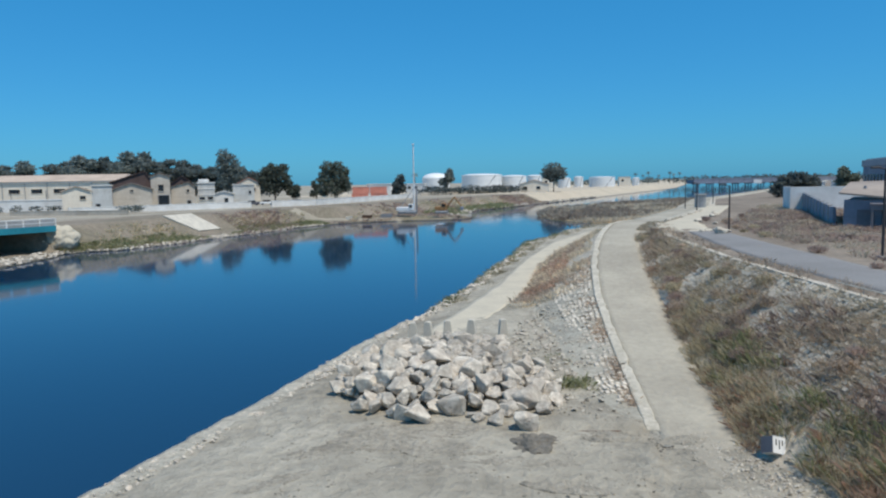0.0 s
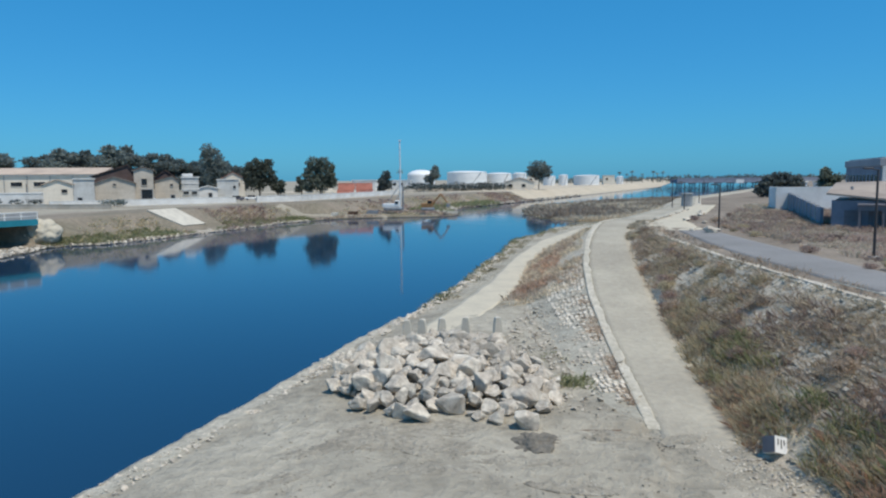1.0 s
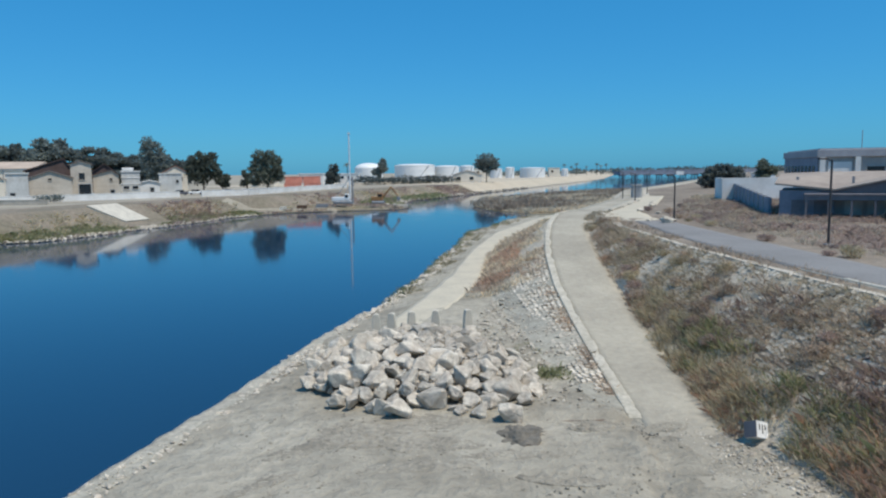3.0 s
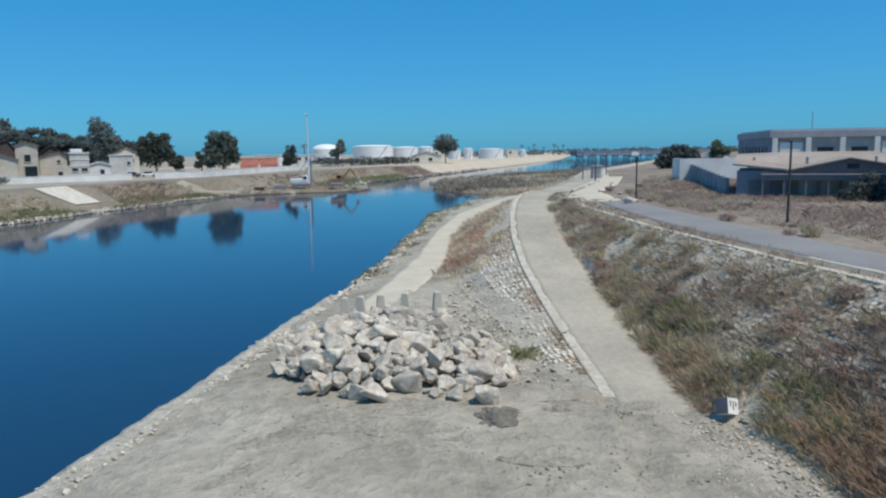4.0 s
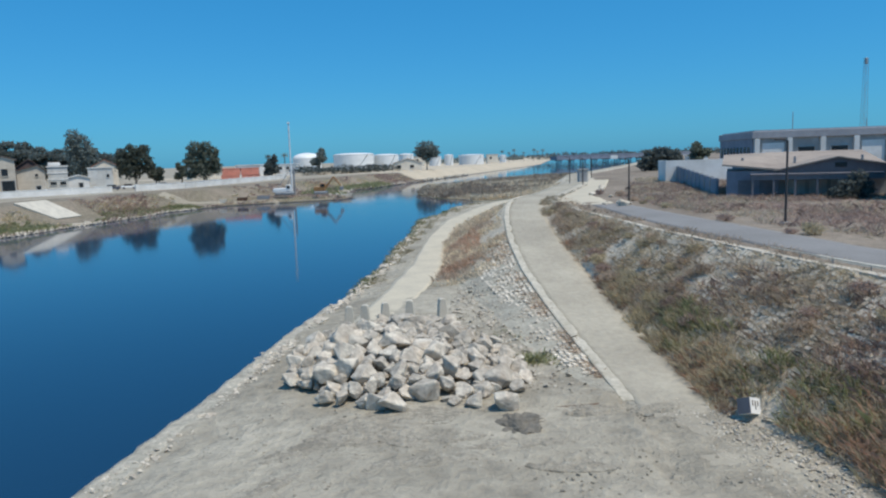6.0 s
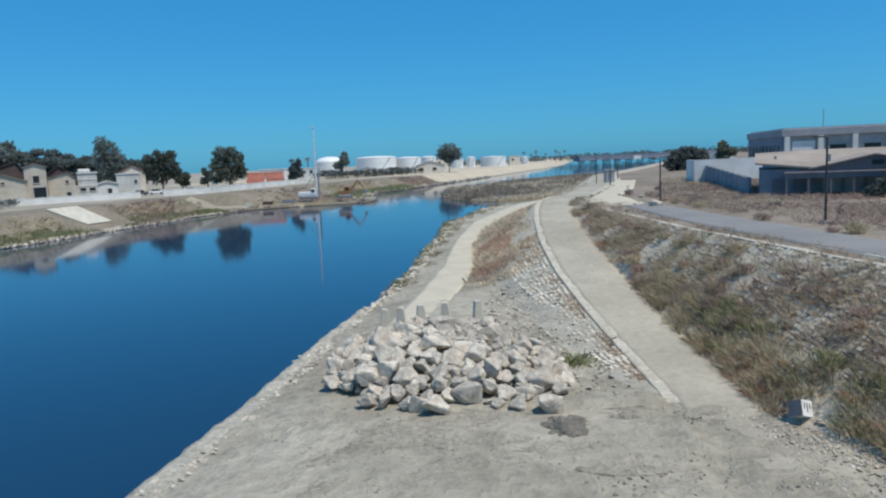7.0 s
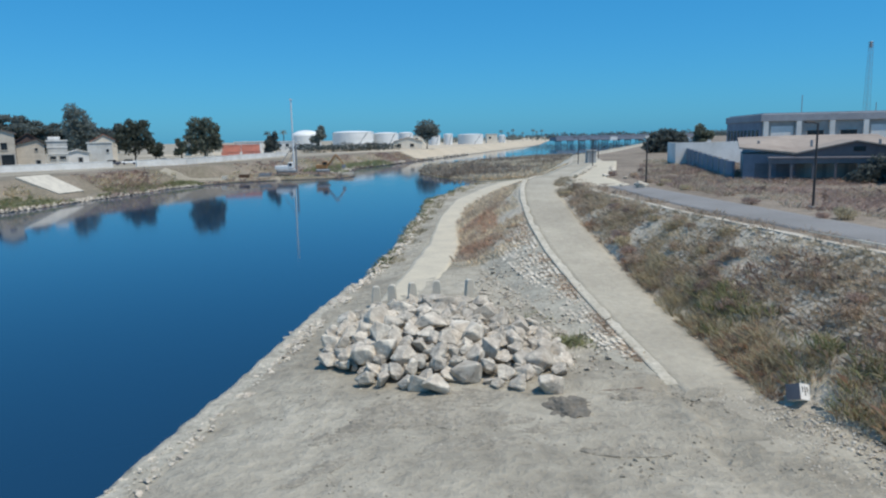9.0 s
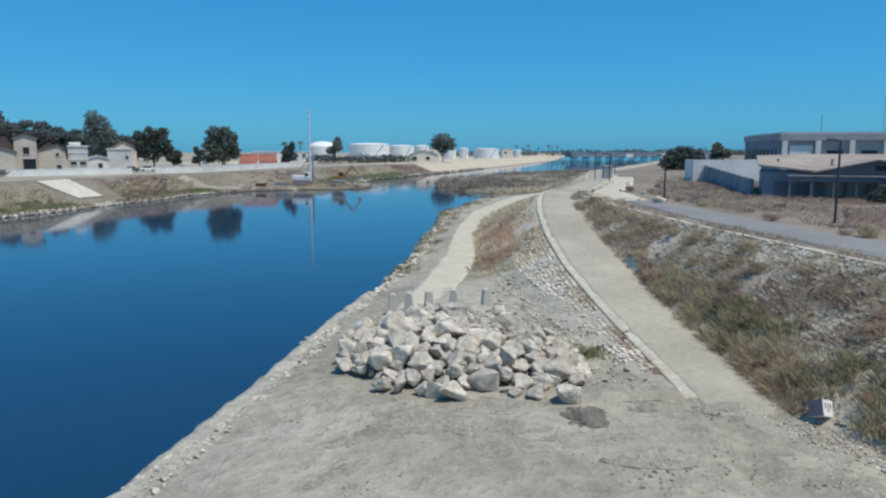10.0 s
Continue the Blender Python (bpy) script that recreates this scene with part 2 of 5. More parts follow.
def land():
    verts, faces, index, slots = [], [], [], []
    for m in (M_YARD, M_BANK, M_BED, M_BENCH, M_DIRT, M_SLOPE, M_PLAT, M_SAND, M_REED):
        slots.append(m)
    per = None
    for y in Y_ROWS:
        st = land_stops(float(y))
        row = []
        for n, (x, z, steps) in enumerate(st[:-1]):
            x1, z1, _ = st[n + 1]
            for i in range(steps):
                u = i / steps
                rough = (0, 0, 0.12, 0.25, 0.5, 0.4, 0.05, 0, 0, 0, 0.15, 0.25, 0.12, 0.12, 0.25, 0.0, 0.45, 0.08, 0.2, 0.25, 0.3, 0, 0)[n]
                ends = min(1.0, 4 * u * (1 - u) + 0.25)
                if n == 15 and y < 23:
                    rough = 0.1
                xx = x + (x1 - x) * u
                row.append((xx, float(y), z + (z1 - z) * u + (rough * ends * bumps(xx, y) if y < 420 and rough else 0)))
        row.append((st[-1][0], float(y), st[-1][1]))
        per = len(row)
        verts += row
    zone = [n for n, (_, _, steps) in enumerate(land_stops(0.0)[:-1]) for _ in range(steps)]
    for j in range(len(Y_ROWS) - 1):
        ym = (Y_ROWS[j] + Y_ROWS[j + 1]) / 2
        for i in range(per - 1):
            a = j * per + i
            faces.append((a, a + 1, a + per + 1, a + per))
            z, m = zone[i], ZONES[zone[i]]
            if ym > 335 and z in (2, 3, 4, 5):
                m = M_SAND
            if ym > 150 and z in (10, 11, 12, 13, 14):
                m = M_REED
            if 25 < ym < 52 and z == 14:
                m = M_BENCH
            if ym < 25 and z in (11, 12, 13, 14):
                m = M_DIRT
            index.append(slots.index(m))
    ob = obj("ground", verts, faces, slots, index=index, smooth=True)
    return tagged(ob, "dusty river banks of packed dirt, dry weeds and rubble", "ground", kind="structure")


land()
wverts = [(-4200, -60, WATER_Z), (4200, -60, WATER_Z), (4200, 4500, WATER_Z), (-4200, 4500, WATER_Z)]
tagged(obj("water", wverts, [(0, 1, 2, 3)], water_m), "calm deep blue river water with faint ripples", "water", kind="structure")


def sheet(name, left, right, ys, lift, material, label, steps=8, z=None, rough=0.0):
    """A made-up surface laid on the land between two lines, with turned-down edges."""
    verts, faces = [], []
    per = steps + 3
    for y in ys:
        a, b = left(y), right(y)
        base = z(y)
        for i in range(-1, steps + 2):
            u = min(1, max(0, i / steps))
            soft = min(1.0, (y - ys[0]) / 11.0)
            fade = soft * (lift + 0.05) - 0.05 + (1 - soft) * 0.12 * noise.noise(Vector(((a + (b - a) * u) * 0.9, y * 0.7, 3.0)))
            drop = -0.25 if i in (-1, steps + 1) else fade + rough * bumps(a + (b - a) * u, y)
            verts.append((a + (b - a) * u + (-0.05 if i < 0 else 0.05 if i > steps else 0), float(y), base + drop))
    for j in range(len(ys) - 1):
        for i in range(per - 1):
            q = j * per + i
            faces.append((q, q + 1, q + per + 1, q + per))
    return tagged(obj(name, verts, faces, material, smooth=True), label, name.replace("_", " "), kind="structure")


sheet("road", lambda y: line("kerb", y) + 0.3, lambda y: line("track_r", y) + 0.12 * bumps(3.0, y), np.concatenate([np.arange(15.0, 84, 0.5), np.arange(84, 118, 3)]), 0.025, M_TRACK,
      "pale gravel ramp track with dusty wheel marks", z=lambda y: float(track_z(y)), rough=0.02)
sheet("path", lambda y: line("path_l", y) + 0.2 * bumps(7.0, y), lambda y: line("path_r", y) + 0.25 * bumps(9.0, y), np.concatenate([np.arange(34.0, 80, 0.6), np.arange(80, 152, 2)]), 0.06, M_PATH,
      "pale sandy footpath along the river bank", z=lambda y: 0.2 - 1.1 * float(np.interp(y, (130, 165), (0, 1))), rough=0.06)
sheet("pavement", lambda y: np.interp(y, (-60, 25, 27, 30, 34, 39, 47.5, 53.6, 62), (20, 13.06, 12.6, 12.2, 11.75, 11.25, 10.85, 11.0, 11.2)),
      lambda y: np.interp(y, (-60, 29, 31, 35, 40, 47, 58, 62), (23, 15.7, 15.4, 15.25, 14.95, 14.45, 14.0, 14.2)),
      np.arange(-20, 62, 1.0), 0.05, M_ROAD, "grey worn asphalt road on the upper platform", z=lambda y: 4.1, rough=0.02)
sheet("pale_apron", lambda y: np.interp(y, (56, 60, 70, 80, 100, 118), (9.2, 9.0, 9.0, 12.0, 18.5, 24.5)), lambda y: np.interp(y, (56, 60, 66, 75, 90, 118), (11.5, 13.4, 13.8, 14.5, 20, 28)) + 0.4 * bumps(1.0, y),
      np.arange(56, 119, 1.0), 0.035, M_PATH, "pale crushed stone where two roads join", z=lambda y: 4.1, rough=0.06)


def kerb():
    ys = np.arange(24.0, 78.6, 0.45)
    verts, faces = [], []
    shape = ((-0.05, -0.5), (-0.05, 0.07), (0.0, 0.10), (0.33, 0.11), (0.38, 0.08), (0.38, -0.2))
    for y in ys:
        k, z = line("kerb", y), float(track_z(y))
        w = 1 + 0.35 * noise.noise(Vector((2.0, y * 0.6, 0))) + 0.25 * noise.noise(Vector((4.0, y * 2.1, 0)))
        for dx, dz in shape:
            verts.append((k + dx * w, float(y), z + dz * min(1.0, 0.2 + (y - 24) / 2) + 0.02 * noise.noise(Vector((dx * 9, y * 2, 1)))))
    n = len(shape)
    for j in range(len(ys) - 1):
        for i in range(n - 1):
            q = j * n + i
            faces.append((q, q + 1, q + n + 1, q + n))
    faces += [tuple(range(n)), tuple(reversed(range(len(verts) - n, len(verts))))]
    tagged(obj("kerb", verts, faces, M_WORN), "pale worn concrete kerb edging the gravel track", "kerb", kind="structure")


kerb()
sheet("bank_ledge", lambda y: line("edge", y) - 0.12 + 0.25 * bumps(2.0, y * 2), lambda y: line("edge", y) + 0.75 + 0.5 * bumps(5.0, y * 1.5), np.arange(6, 44, 0.4), 0.05, M_LEDGE,
      "pale rough rubble concrete ledge along the river edge", steps=5, z=lambda y: -0.23, rough=0.16)


# ---- more materials ----
M_PLASTER = mat("weathered_plaster", (0.56, 0.50, 0.42), 0.12, 0.25, 1.5, 0.95, 0.1, tint=(0.44, 0.385, 0.315))
M_CREAM = mat("cream_plaster", (0.78, 0.70, 0.58), 0.1, 0.2, 1.5, 0.95, 0.1, tint=(0.68, 0.60, 0.49))
M_GREYWALL = mat("grey_render", (0.42, 0.42, 0.41), 0.12, 0.3, 1.5, 0.95, 0.1, tint=(0.33, 0.325, 0.31))
M_PALEGREY = mat("pale_grey_render", (0.58, 0.58, 0.555), 0.12, 0.3, 1.5, 0.95, 0.1, tint=(0.46, 0.45, 0.42))
M_GREYROOF = mat("weathered_grey_roof", (0.22, 0.185, 0.165), 0.25, 0.4, 3.0, 0.9, 0.3, tint=(0.15, 0.125, 0.115))
M_WHITEWALL = mat("whitewash", (0.76, 0.75, 0.72), 0.08, 0.25, 1.5, 0.9, 0.1, tint=(0.62, 0.60, 0.56))
M_ROOF = mat("brown_tile_roof", (0.12, 0.082, 0.075), 0.25, 0.5, 3.0, 0.9, 0.4, tint=(0.09, 0.06, 0.05))
M_REDROOF = mat("terracotta_roof", (0.42, 0.19, 0.13), 0.2, 0.5, 3.0, 0.9, 0.4, tint=(0.30, 0.15, 0.11))
M_PALEROOF = mat("pale_sheet_roof", (0.52, 0.41, 0.32), 0.12, 0.12, 1.2, 0.8, 0.2, tint=(0.42, 0.33, 0.26))
M_DUSTROOF = mat("dusty_sheet_roof", (0.36, 0.295, 0.24), 0.15, 0.15, 1.2, 0.85, 0.2, tint=(0.28, 0.225, 0.185))
M_DARK = mat("dark_glass", (0.025, 0.028, 0.032), 0.3, 0.5, 3.0, 0.25, 0.0)
M_TEAL = mat("teal_paint", (0.03, 0.26, 0.32), 0.15, 0.4, 4.0, 0.5, 0.05)
M_ORANGE = mat("orange_red_steel", (0.76, 0.31, 0.22), 0.15, 0.4, 3.0, 0.7, 0.05, tint=(0.64, 0.25, 0.18))
M_WSTEEL = mat("white_tank_paint", (0.80, 0.80, 0.78), 0.05, 0.1, 1.0, 0.5, 0.03, tint=(0.72, 0.72, 0.70))
M_STEEL = mat("grey_steel", (0.34, 0.35, 0.36), 0.2, 0.6, 5.0, 0.55, 0.05, metal=0.4)
M_POLE = mat("dark_pole_paint", (0.06, 0.055, 0.055), 0.25, 1.0, 8.0, 0.7, 0.05)
M_YELLOW = mat("machine_orange_yellow", (0.38, 0.20, 0.08), 0.2, 0.6, 4.0, 0.6, 0.05)
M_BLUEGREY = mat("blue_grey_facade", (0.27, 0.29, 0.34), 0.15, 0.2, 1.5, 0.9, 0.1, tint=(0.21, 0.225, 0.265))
M_DEEPBLUE = mat("deep_blue_grey_render", (0.17, 0.18, 0.225), 0.15, 0.2, 1.5, 0.9, 0.1, tint=(0.13, 0.138, 0.175))
M_BAND = mat("grey_cornice", (0.36, 0.36, 0.38), 0.12, 0.2, 1.5, 0.9, 0.1)
M_BLACK = mat("black_cladding", (0.08, 0.085, 0.11), 0.2, 0.3, 2.0, 0.7, 0.05)
M_DIM = mat("dim_brown_facade", (0.20, 0.18, 0.185), 0.2, 0.25, 1.5, 0.9, 0.1, tint=(0.155, 0.14, 0.145))
M_FACADE = mat("dusty_dim_panel", (0.22, 0.205, 0.22), 0.2, 0.25, 1.5, 0.9, 0.1, tint=(0.13, 0.125, 0.135))
M_DAMP = mat("damp_loose_soil", (0.365, 0.328, 0.262), 0.28, 0.9, 5.0, 0.95, 1.0, tint=(0.255, 0.228, 0.18), dist=0.15)
M_BARK = mat("grey_bark", (0.16, 0.125, 0.095), 0.3, 1.5, 8.0, 0.95, 0.5)
M_LEAF = mat("dusty_green_leaves", (0.185, 0.21, 0.16), 0.3, 0.25, 3.0, 0.7, 0.0, tint=(0.14, 0.16, 0.125), piece=0.35, thin=0.6)
M_LEAF2 = mat("dark_conifer_leaves", (0.20, 0.23, 0.21), 0.3, 0.25, 3.0, 0.7, 0.0, tint=(0.14, 0.165, 0.155), piece=0.35, thin=0.6)
M_DRY = mat("dry_straw_weeds", (0.66, 0.57, 0.43), 0.25, 0.5, 3.0, 0.9, 0.0, tint=(0.52, 0.44, 0.33), piece=0.3, thin=0.6)
M_BROWN = mat("dead_brown_weeds", (0.60, 0.48, 0.37), 0.25, 0.5, 3.0, 0.9, 0.0, tint=(0.48, 0.38, 0.29), piece=0.3, thin=0.62)
M_RUST = mat("reddish_dry_weeds", (0.57, 0.385, 0.27), 0.25, 0.5, 3.0, 0.9, 0.0, tint=(0.46, 0.325, 0.24), piece=0.3, thin=0.6)
M_OLIVE = mat("olive_weeds", (0.55, 0.475, 0.33), 0.25, 0.5, 3.0, 0.9, 0.0, tint=(0.44, 0.375, 0.25), piece=0.3, thin=0.6)
M_GREEN = mat("green_weeds", (0.36, 0.35, 0.19), 0.25, 0.5, 3.0, 0.9, 0.0, tint=(0.23, 0.25, 0.12), piece=0.3, thin=0.6)
M_DUSK = mat("purple_brown_weeds", (0.47, 0.35, 0.29), 0.25, 0.5, 3.0, 0.9, 0.0, tint=(0.36, 0.27, 0.23), piece=0.3, thin=0.6)
M_CLOD = mat("dry_clods", (0.36, 0.325, 0.26), 0.25, 0.8, 8.0, 0.95, 0.6, tint=(0.28, 0.25, 0.2), piece=0.15)
M_MUD = mat("dark_clod_soil", (0.19, 0.17, 0.138), 0.3, 1.5, 9.0, 0.95, 0.7)
M_RUSTY = mat("rusty_iron", (0.14, 0.08, 0.05), 0.3, 2.0, 12.0, 0.8, 0.3)


def land_z(x, y):
    st = land_stops(float(y))
    return float(np.interp(x, [s[0] for s in st], [s[1] for s in st]))


# ---- rock pile ----
def rock_mesh(seed, fine=True):
    """An angular broken stone, about 1 across, with worn edges."""
    rng = random.Random(seed)
    bm = bmesh.new()
    for _ in range(14 if fine else 11):
        v = Vector((rng.gauss(0, 1), rng.gauss(0, 1), rng.gauss(0, 1))).normalized()
        v *= rng.uniform(0.42, 0.56)
        bm.verts.new((v.x * 1.05, v.y * 0.92, v.z * 0.82))
    bmesh.ops.convex_hull(bm, input=bm.verts[:])
    bmesh.ops.delete(bm, geom=[v for v in bm.verts if not v.link_faces], context="VERTS")
    if fine:
        bmesh.ops.bevel(bm, geom=bm.edges[:], offset=0.025, segments=1, affect="EDGES")
        bmesh.ops.triangulate(bm, faces=bm.faces[:])
        bmesh.ops.subdivide_edges(bm, edges=[e for e in bm.edges if e.calc_length() > 0.16], cuts=1)
        for v in bm.verts:
            v.co *= 1 + 0.10 * noise.noise(v.co * 5 + Vector((seed, 0, 0)))
    bmesh.ops.recalc_face_normals(bm, faces=bm.faces)
    me = bpy.data.meshes.new("rock")
    bm.to_mesh(me)
    bm.free()
    me.materials.append(M_ROCK)
    return me


ROCKS = [rock_mesh(s) for s in range(18)]
SMALL = [rock_mesh(40 + s, False) for s in range(8)]
BIG_ROCKS = ((-8.6, 26.90, 0.71), (-7.9, 26.40, 0.63), (-7.2, 26.00, 1.00), (-7, 24.50, 0.71), (-6.4, 26.10, 0.89), (-6.4, 24.40, 0.66), (-5.6, 24.00, 0.67), (-5.2, 23.80, 0.81),
             (-4.7, 23.40, 0.82), (-5, 24.40, 0.66), (-5.2, 26.10, 0.68), (-6.9, 29.10, 1.12), (-6.6, 27.40, 0.99), (-4.1, 24.50, 0.71), (-3.5, 24.40, 1.07), (-4.5, 25.52, 0.80),
             (-4.1, 26.50, 0.76), (-3.2, 26.90, 1.03), (-4.7, 27.80, 1.06), (-5.8, 28.90, 0.90), (-2.8, 24.20, 0.49), (-2.6, 23.90, 0.46), (-2.2, 24.60, 0.67), (-1.9, 23.80, 0.72),
             (-1.5, 25.52, 0.86), (-0.9, 25.33, 1.08), (-0.9, 23.40, 0.85), (-0.3, 24.78, 0.54), (0.1, 25.80, 0.60), (-2.6, 25.90, 0.89), (-1.6, 26.80, 0.84), (-0.8, 27.00, 0.73))


def mound(x, y):
    return 0.95 * max(0.0, 1 - ((x + 4.7) / 4.7) ** 2 - ((y - 29.6) / 5.2) ** 2) ** 0.6


def rock_pile():
    pile = thing("rock_pile", -4.6, 29, 0, "heap of pale angular limestone boulders on packed dirt", "rock pile")
    rng = random.Random(5)
    put = []

    def rock(x, y, s, lift=0.0):
        ob = new("rock", rng.choice(ROCKS))
        ob.parent = pile
        ob.matrix_world = Matrix.LocRotScale((x, y, land_z(x, y) + mound(x, y) * 0.9 + 0.30 * s + lift), Euler((rng.uniform(-0.7, 0.7), rng.uniform(-0.7, 0.7), rng.uniform(0, 6.3))),
                                             Vector((rng.uniform(0.9, 1.15), rng.uniform(0.9, 1.15), rng.uniform(0.9, 1.15))) * s * 1.08)
        put.append((x, y, s))

    for x, y, s in BIG_ROCKS:
        rock(x, y, s * 1.08)
    for _ in range(3000):
        x, y = rng.uniform(-8.9, 0.3), rng.uniform(24.0, 33.8)
        front = np.interp(x, (-9, -7, -5, -1, 0.5), (27.0, 24.9, 23.8, 24.0, 25.7))
        back = np.interp(x, (-9, -7, -3, -1, 0.5), (30.0, 33.2, 33.5, 29.8, 27.6))
        s = rng.uniform(0.52, 1.0)
        if y < front + 0.3 or y > back or any((x - a) ** 2 + (y - b) ** 2 < (0.32 * (s + c)) ** 2 for a, b, c in put):
            continue
        rock(x, y, s)
    base = list(put)
    put.clear()
    for _ in range(2500):
        x, y = rng.uniform(-8.7, 0.2), rng.uniform(25.0, 32.5)
        front = np.interp(x, (-9, -7, -5, -1, 0.5), (27.0, 24.9, 24.0, 24.2, 25.7))
        back = np.interp(x, (-9, -7, -3, -1, 0.5), (29.5, 32.6, 32.8, 29.4, 27.4))
        s = rng.uniform(0.3, 0.55)
        if y < front + 0.2 or y > back or any((x - a) ** 2 + (y - b) ** 2 < (0.34 * (s + c)) ** 2 for a, b, c in put):
            continue
        if any((x - a) ** 2 + (y - b) ** 2 < (0.2 * (s + c)) ** 2 for a, b, c in base):
            continue
        rock(x, y, s, -0.12)
    return pile


rock_pile()


# ---- posts on the path ----
def barrier_post(x, y, turn):
    t = thing("barrier_post", x, y, land_z(x, y) + 0.02, "tapered pale concrete post standing on sandy path", "post", "posts across the path", turn)
    bm = bmesh.new()
    prof = [(-0.25, -0.1), (-0.235, 0.35), (-0.19, 0.86), (-0.15, 1.06), (0, 1.1), (0.15, 1.06), (0.19, 0.86), (0.235, 0.35), (0.25, -0.1)]
    f = bm.faces.new([bm.verts.new((a, -0.16, b)) for a, b in prof])
    ext = bmesh.ops.extrude_face_region(bm, geom=[f])
    for v in ext["geom"]:
        if isinstance(v, bmesh.types.BMVert):
            v.co.y += 0.32
            v.co.x *= 0.94
    bmesh.ops.bevel(bm, geom=bm.edges[:], offset=0.025, segments=1, affect="EDGES")
    part("body", bm, M_KERB, t)
    bm = bmesh.new()
    box(bm, -0.32, 0.32, -0.22, 0.22, -0.06, 0.09, 0.02)
    part("footing", bm, M_KERB, t)


for px_, py_, rz_ in ((-7.3, 35.9, 8), (-6.5, 36.0, -6), (-5.5, 36.2, 14), (-4.25, 36.4, -4), (-2.6, 36.5, 22)):
    barrier_post(px_, py_, rz_)


# ---- trees ----
def leaf_cloud(name, blobs, count, size, material, parent, seed):
    rng = np.random.RandomState(seed)
    blobs = np.array(blobs, float)
    vol = (blobs[:, 3] * blobs[:, 4]) ** 1.0
    pick = rng.choice(len(blobs), count, p=vol / vol.sum())
    d = rng.normal(size=(count, 3))
    d /= np.linalg.norm(d, axis=1)[:, None]
    rad = rng.uniform(0.45, 1.0, count) ** 0.6
    lump = 1 + 0.22 * np.sin(d[:, 0] * 7 + pick) * np.cos(d[:, 1] * 6 + pick * 2) + 0.15 * np.sin(d[:, 2] * 9 + pick)
    b = blobs[pick]
    c = b[:, :3] + d * (rad * lump)[:, None] * np.stack([b[:, 3], b[:, 3], b[:, 4]], 1)
    u = rng.normal(size=(count, 3))
    u /= np.linalg.norm(u, axis=1)[:, None]
    w = np.cross(u, d + 0.3 * rng.normal(size=(count, 3)))
    w /= np.linalg.norm(w, axis=1)[:, None] + 1e-9
    s = size * rng.uniform(0.6, 1.4, count)[:, None]
    v = np.stack([c - u * s, c - w * s * 0.55, c + u * s, c + w * s * 0.55], 1).reshape(-1, 3)
    f = np.arange(count * 4).reshape(-1, 4)
    return obj(name, v.tolist(), f.tolist(), material, parent)


def tree(x, y, z, h, blobs, label, leaf=M_LEAF, count=2600, size=0.45, seed=0, group="", trunk=0.25):
    t = thing("tree", x, y, z, label, "tree", group)
    rng = random.Random(seed)
    bm = bmesh.new()
    rod(bm, (0, 0, -0.3), (0.1, 0, h * 0.3), trunk * 1.2, trunk * 0.8)
    rod(bm, (0.1, 0, h * 0.3), (0, 0.1, h * 0.62), trunk * 0.8, trunk * 0.4)
    part("trunk", bm, M_BARK, t)
    for b in blobs:
        bm = bmesh.new()
        rod(bm, (0.05, 0, h * rng.uniform(0.25, 0.45)), (b[0] * 0.85, b[1] * 0.85, b[2]), trunk * 0.45, trunk * 0.12, 6)
        part("limb", bm, M_BARK, t)
    leaf_cloud("crown", blobs, count, size, leaf, t, seed)
    return t


def crown(h, w, n, seed, low=0.3, lean=0.0):
    """n leaf masses for a crown from low * h to h, about w across."""
    rng = random.Random(seed)
    out = []
    for i in range(n):
        u = (i + 0.5) / n
        r = w * 0.5 * (0.55 + 0.45 * math.sin(math.pi * min(1, u * 0.9 + 0.15)))
        a = rng.uniform(0, 6.28)
        out.append((math.cos(a) * r * 0.55 + lean * u * w, math.sin(a) * r * 0.55, h * (low + (0.94 - low) * u) - 0.1 * w * 0.3, r * rng.uniform(0.5, 0.75), h * (1 - low) / n * rng.uniform(0.9, 1.5)))
    return out


tree(-138.6, 290, 2.6, 21.5, [(-2.5, 0, 19, 3.2, 3.0), (-3.2, 0, 14, 3.2, 4.5), (0.5, 0, 15.5, 4.0, 4.5), (2.6, 0, 11, 4.0, 4.5), (-1.5, 0, 9, 4.5, 4.0), (4.2, 0, 8.5, 3, 3.5)],
     "tall dark leaning cypress-like tree behind the sheds", M_LEAF2, 4200, 0.5, 1)
tree(-104, 255, 2.6, 14.3, [(-3.5, 0, 8, 3.6, 3.6), (2.5, 0, 9, 3.6, 3.8), (-1, 0, 11, 3.2, 2.6), (3.4, 0, 12.6, 2.2, 1.8), (-0.5, 0, 5.2, 4.5, 2.8), (-1.2, 0, 13.3, 1.4, 1.2), (5, 0, 6.5, 2.2, 2.4)],
     "bushy dusty green eucalyptus beside the river yard", M_LEAF, 4600, 0.45, 2)
tree(-71.0, 225, 2.6, 13.8, [(-2.2, 0, 11.3, 2.7, 2.2), (1.2, 0, 11.4, 2.3, 2.0), (-3.0, 0, 7.7, 3.0, 2.7), (2.2, 0, 8.2, 3.0, 2.7), (0, 0, 5.0, 4.0, 2.7), (3.6, 0, 10.0, 1.5, 1.6), (4.0, 0, 5.4, 1.8, 2.4), (-3.6, 0, 3.6, 1.6, 1.6)],
     "large rounded eucalyptus above the white yard wall", M_LEAF, 5200, 0.38, 3)
tree(-99.5, 262, 2.6, 7, crown(7, 6, 4, 8, 0.25), "small round bushy tree beside a yard wall", M_LEAF, 1600, 0.4, 8)
tree(-93.5, 272, 2.6, 7.5, crown(7.5, 6, 4, 9, 0.25), "small round bushy tree beside a yard wall", M_LEAF, 1600, 0.4, 9)
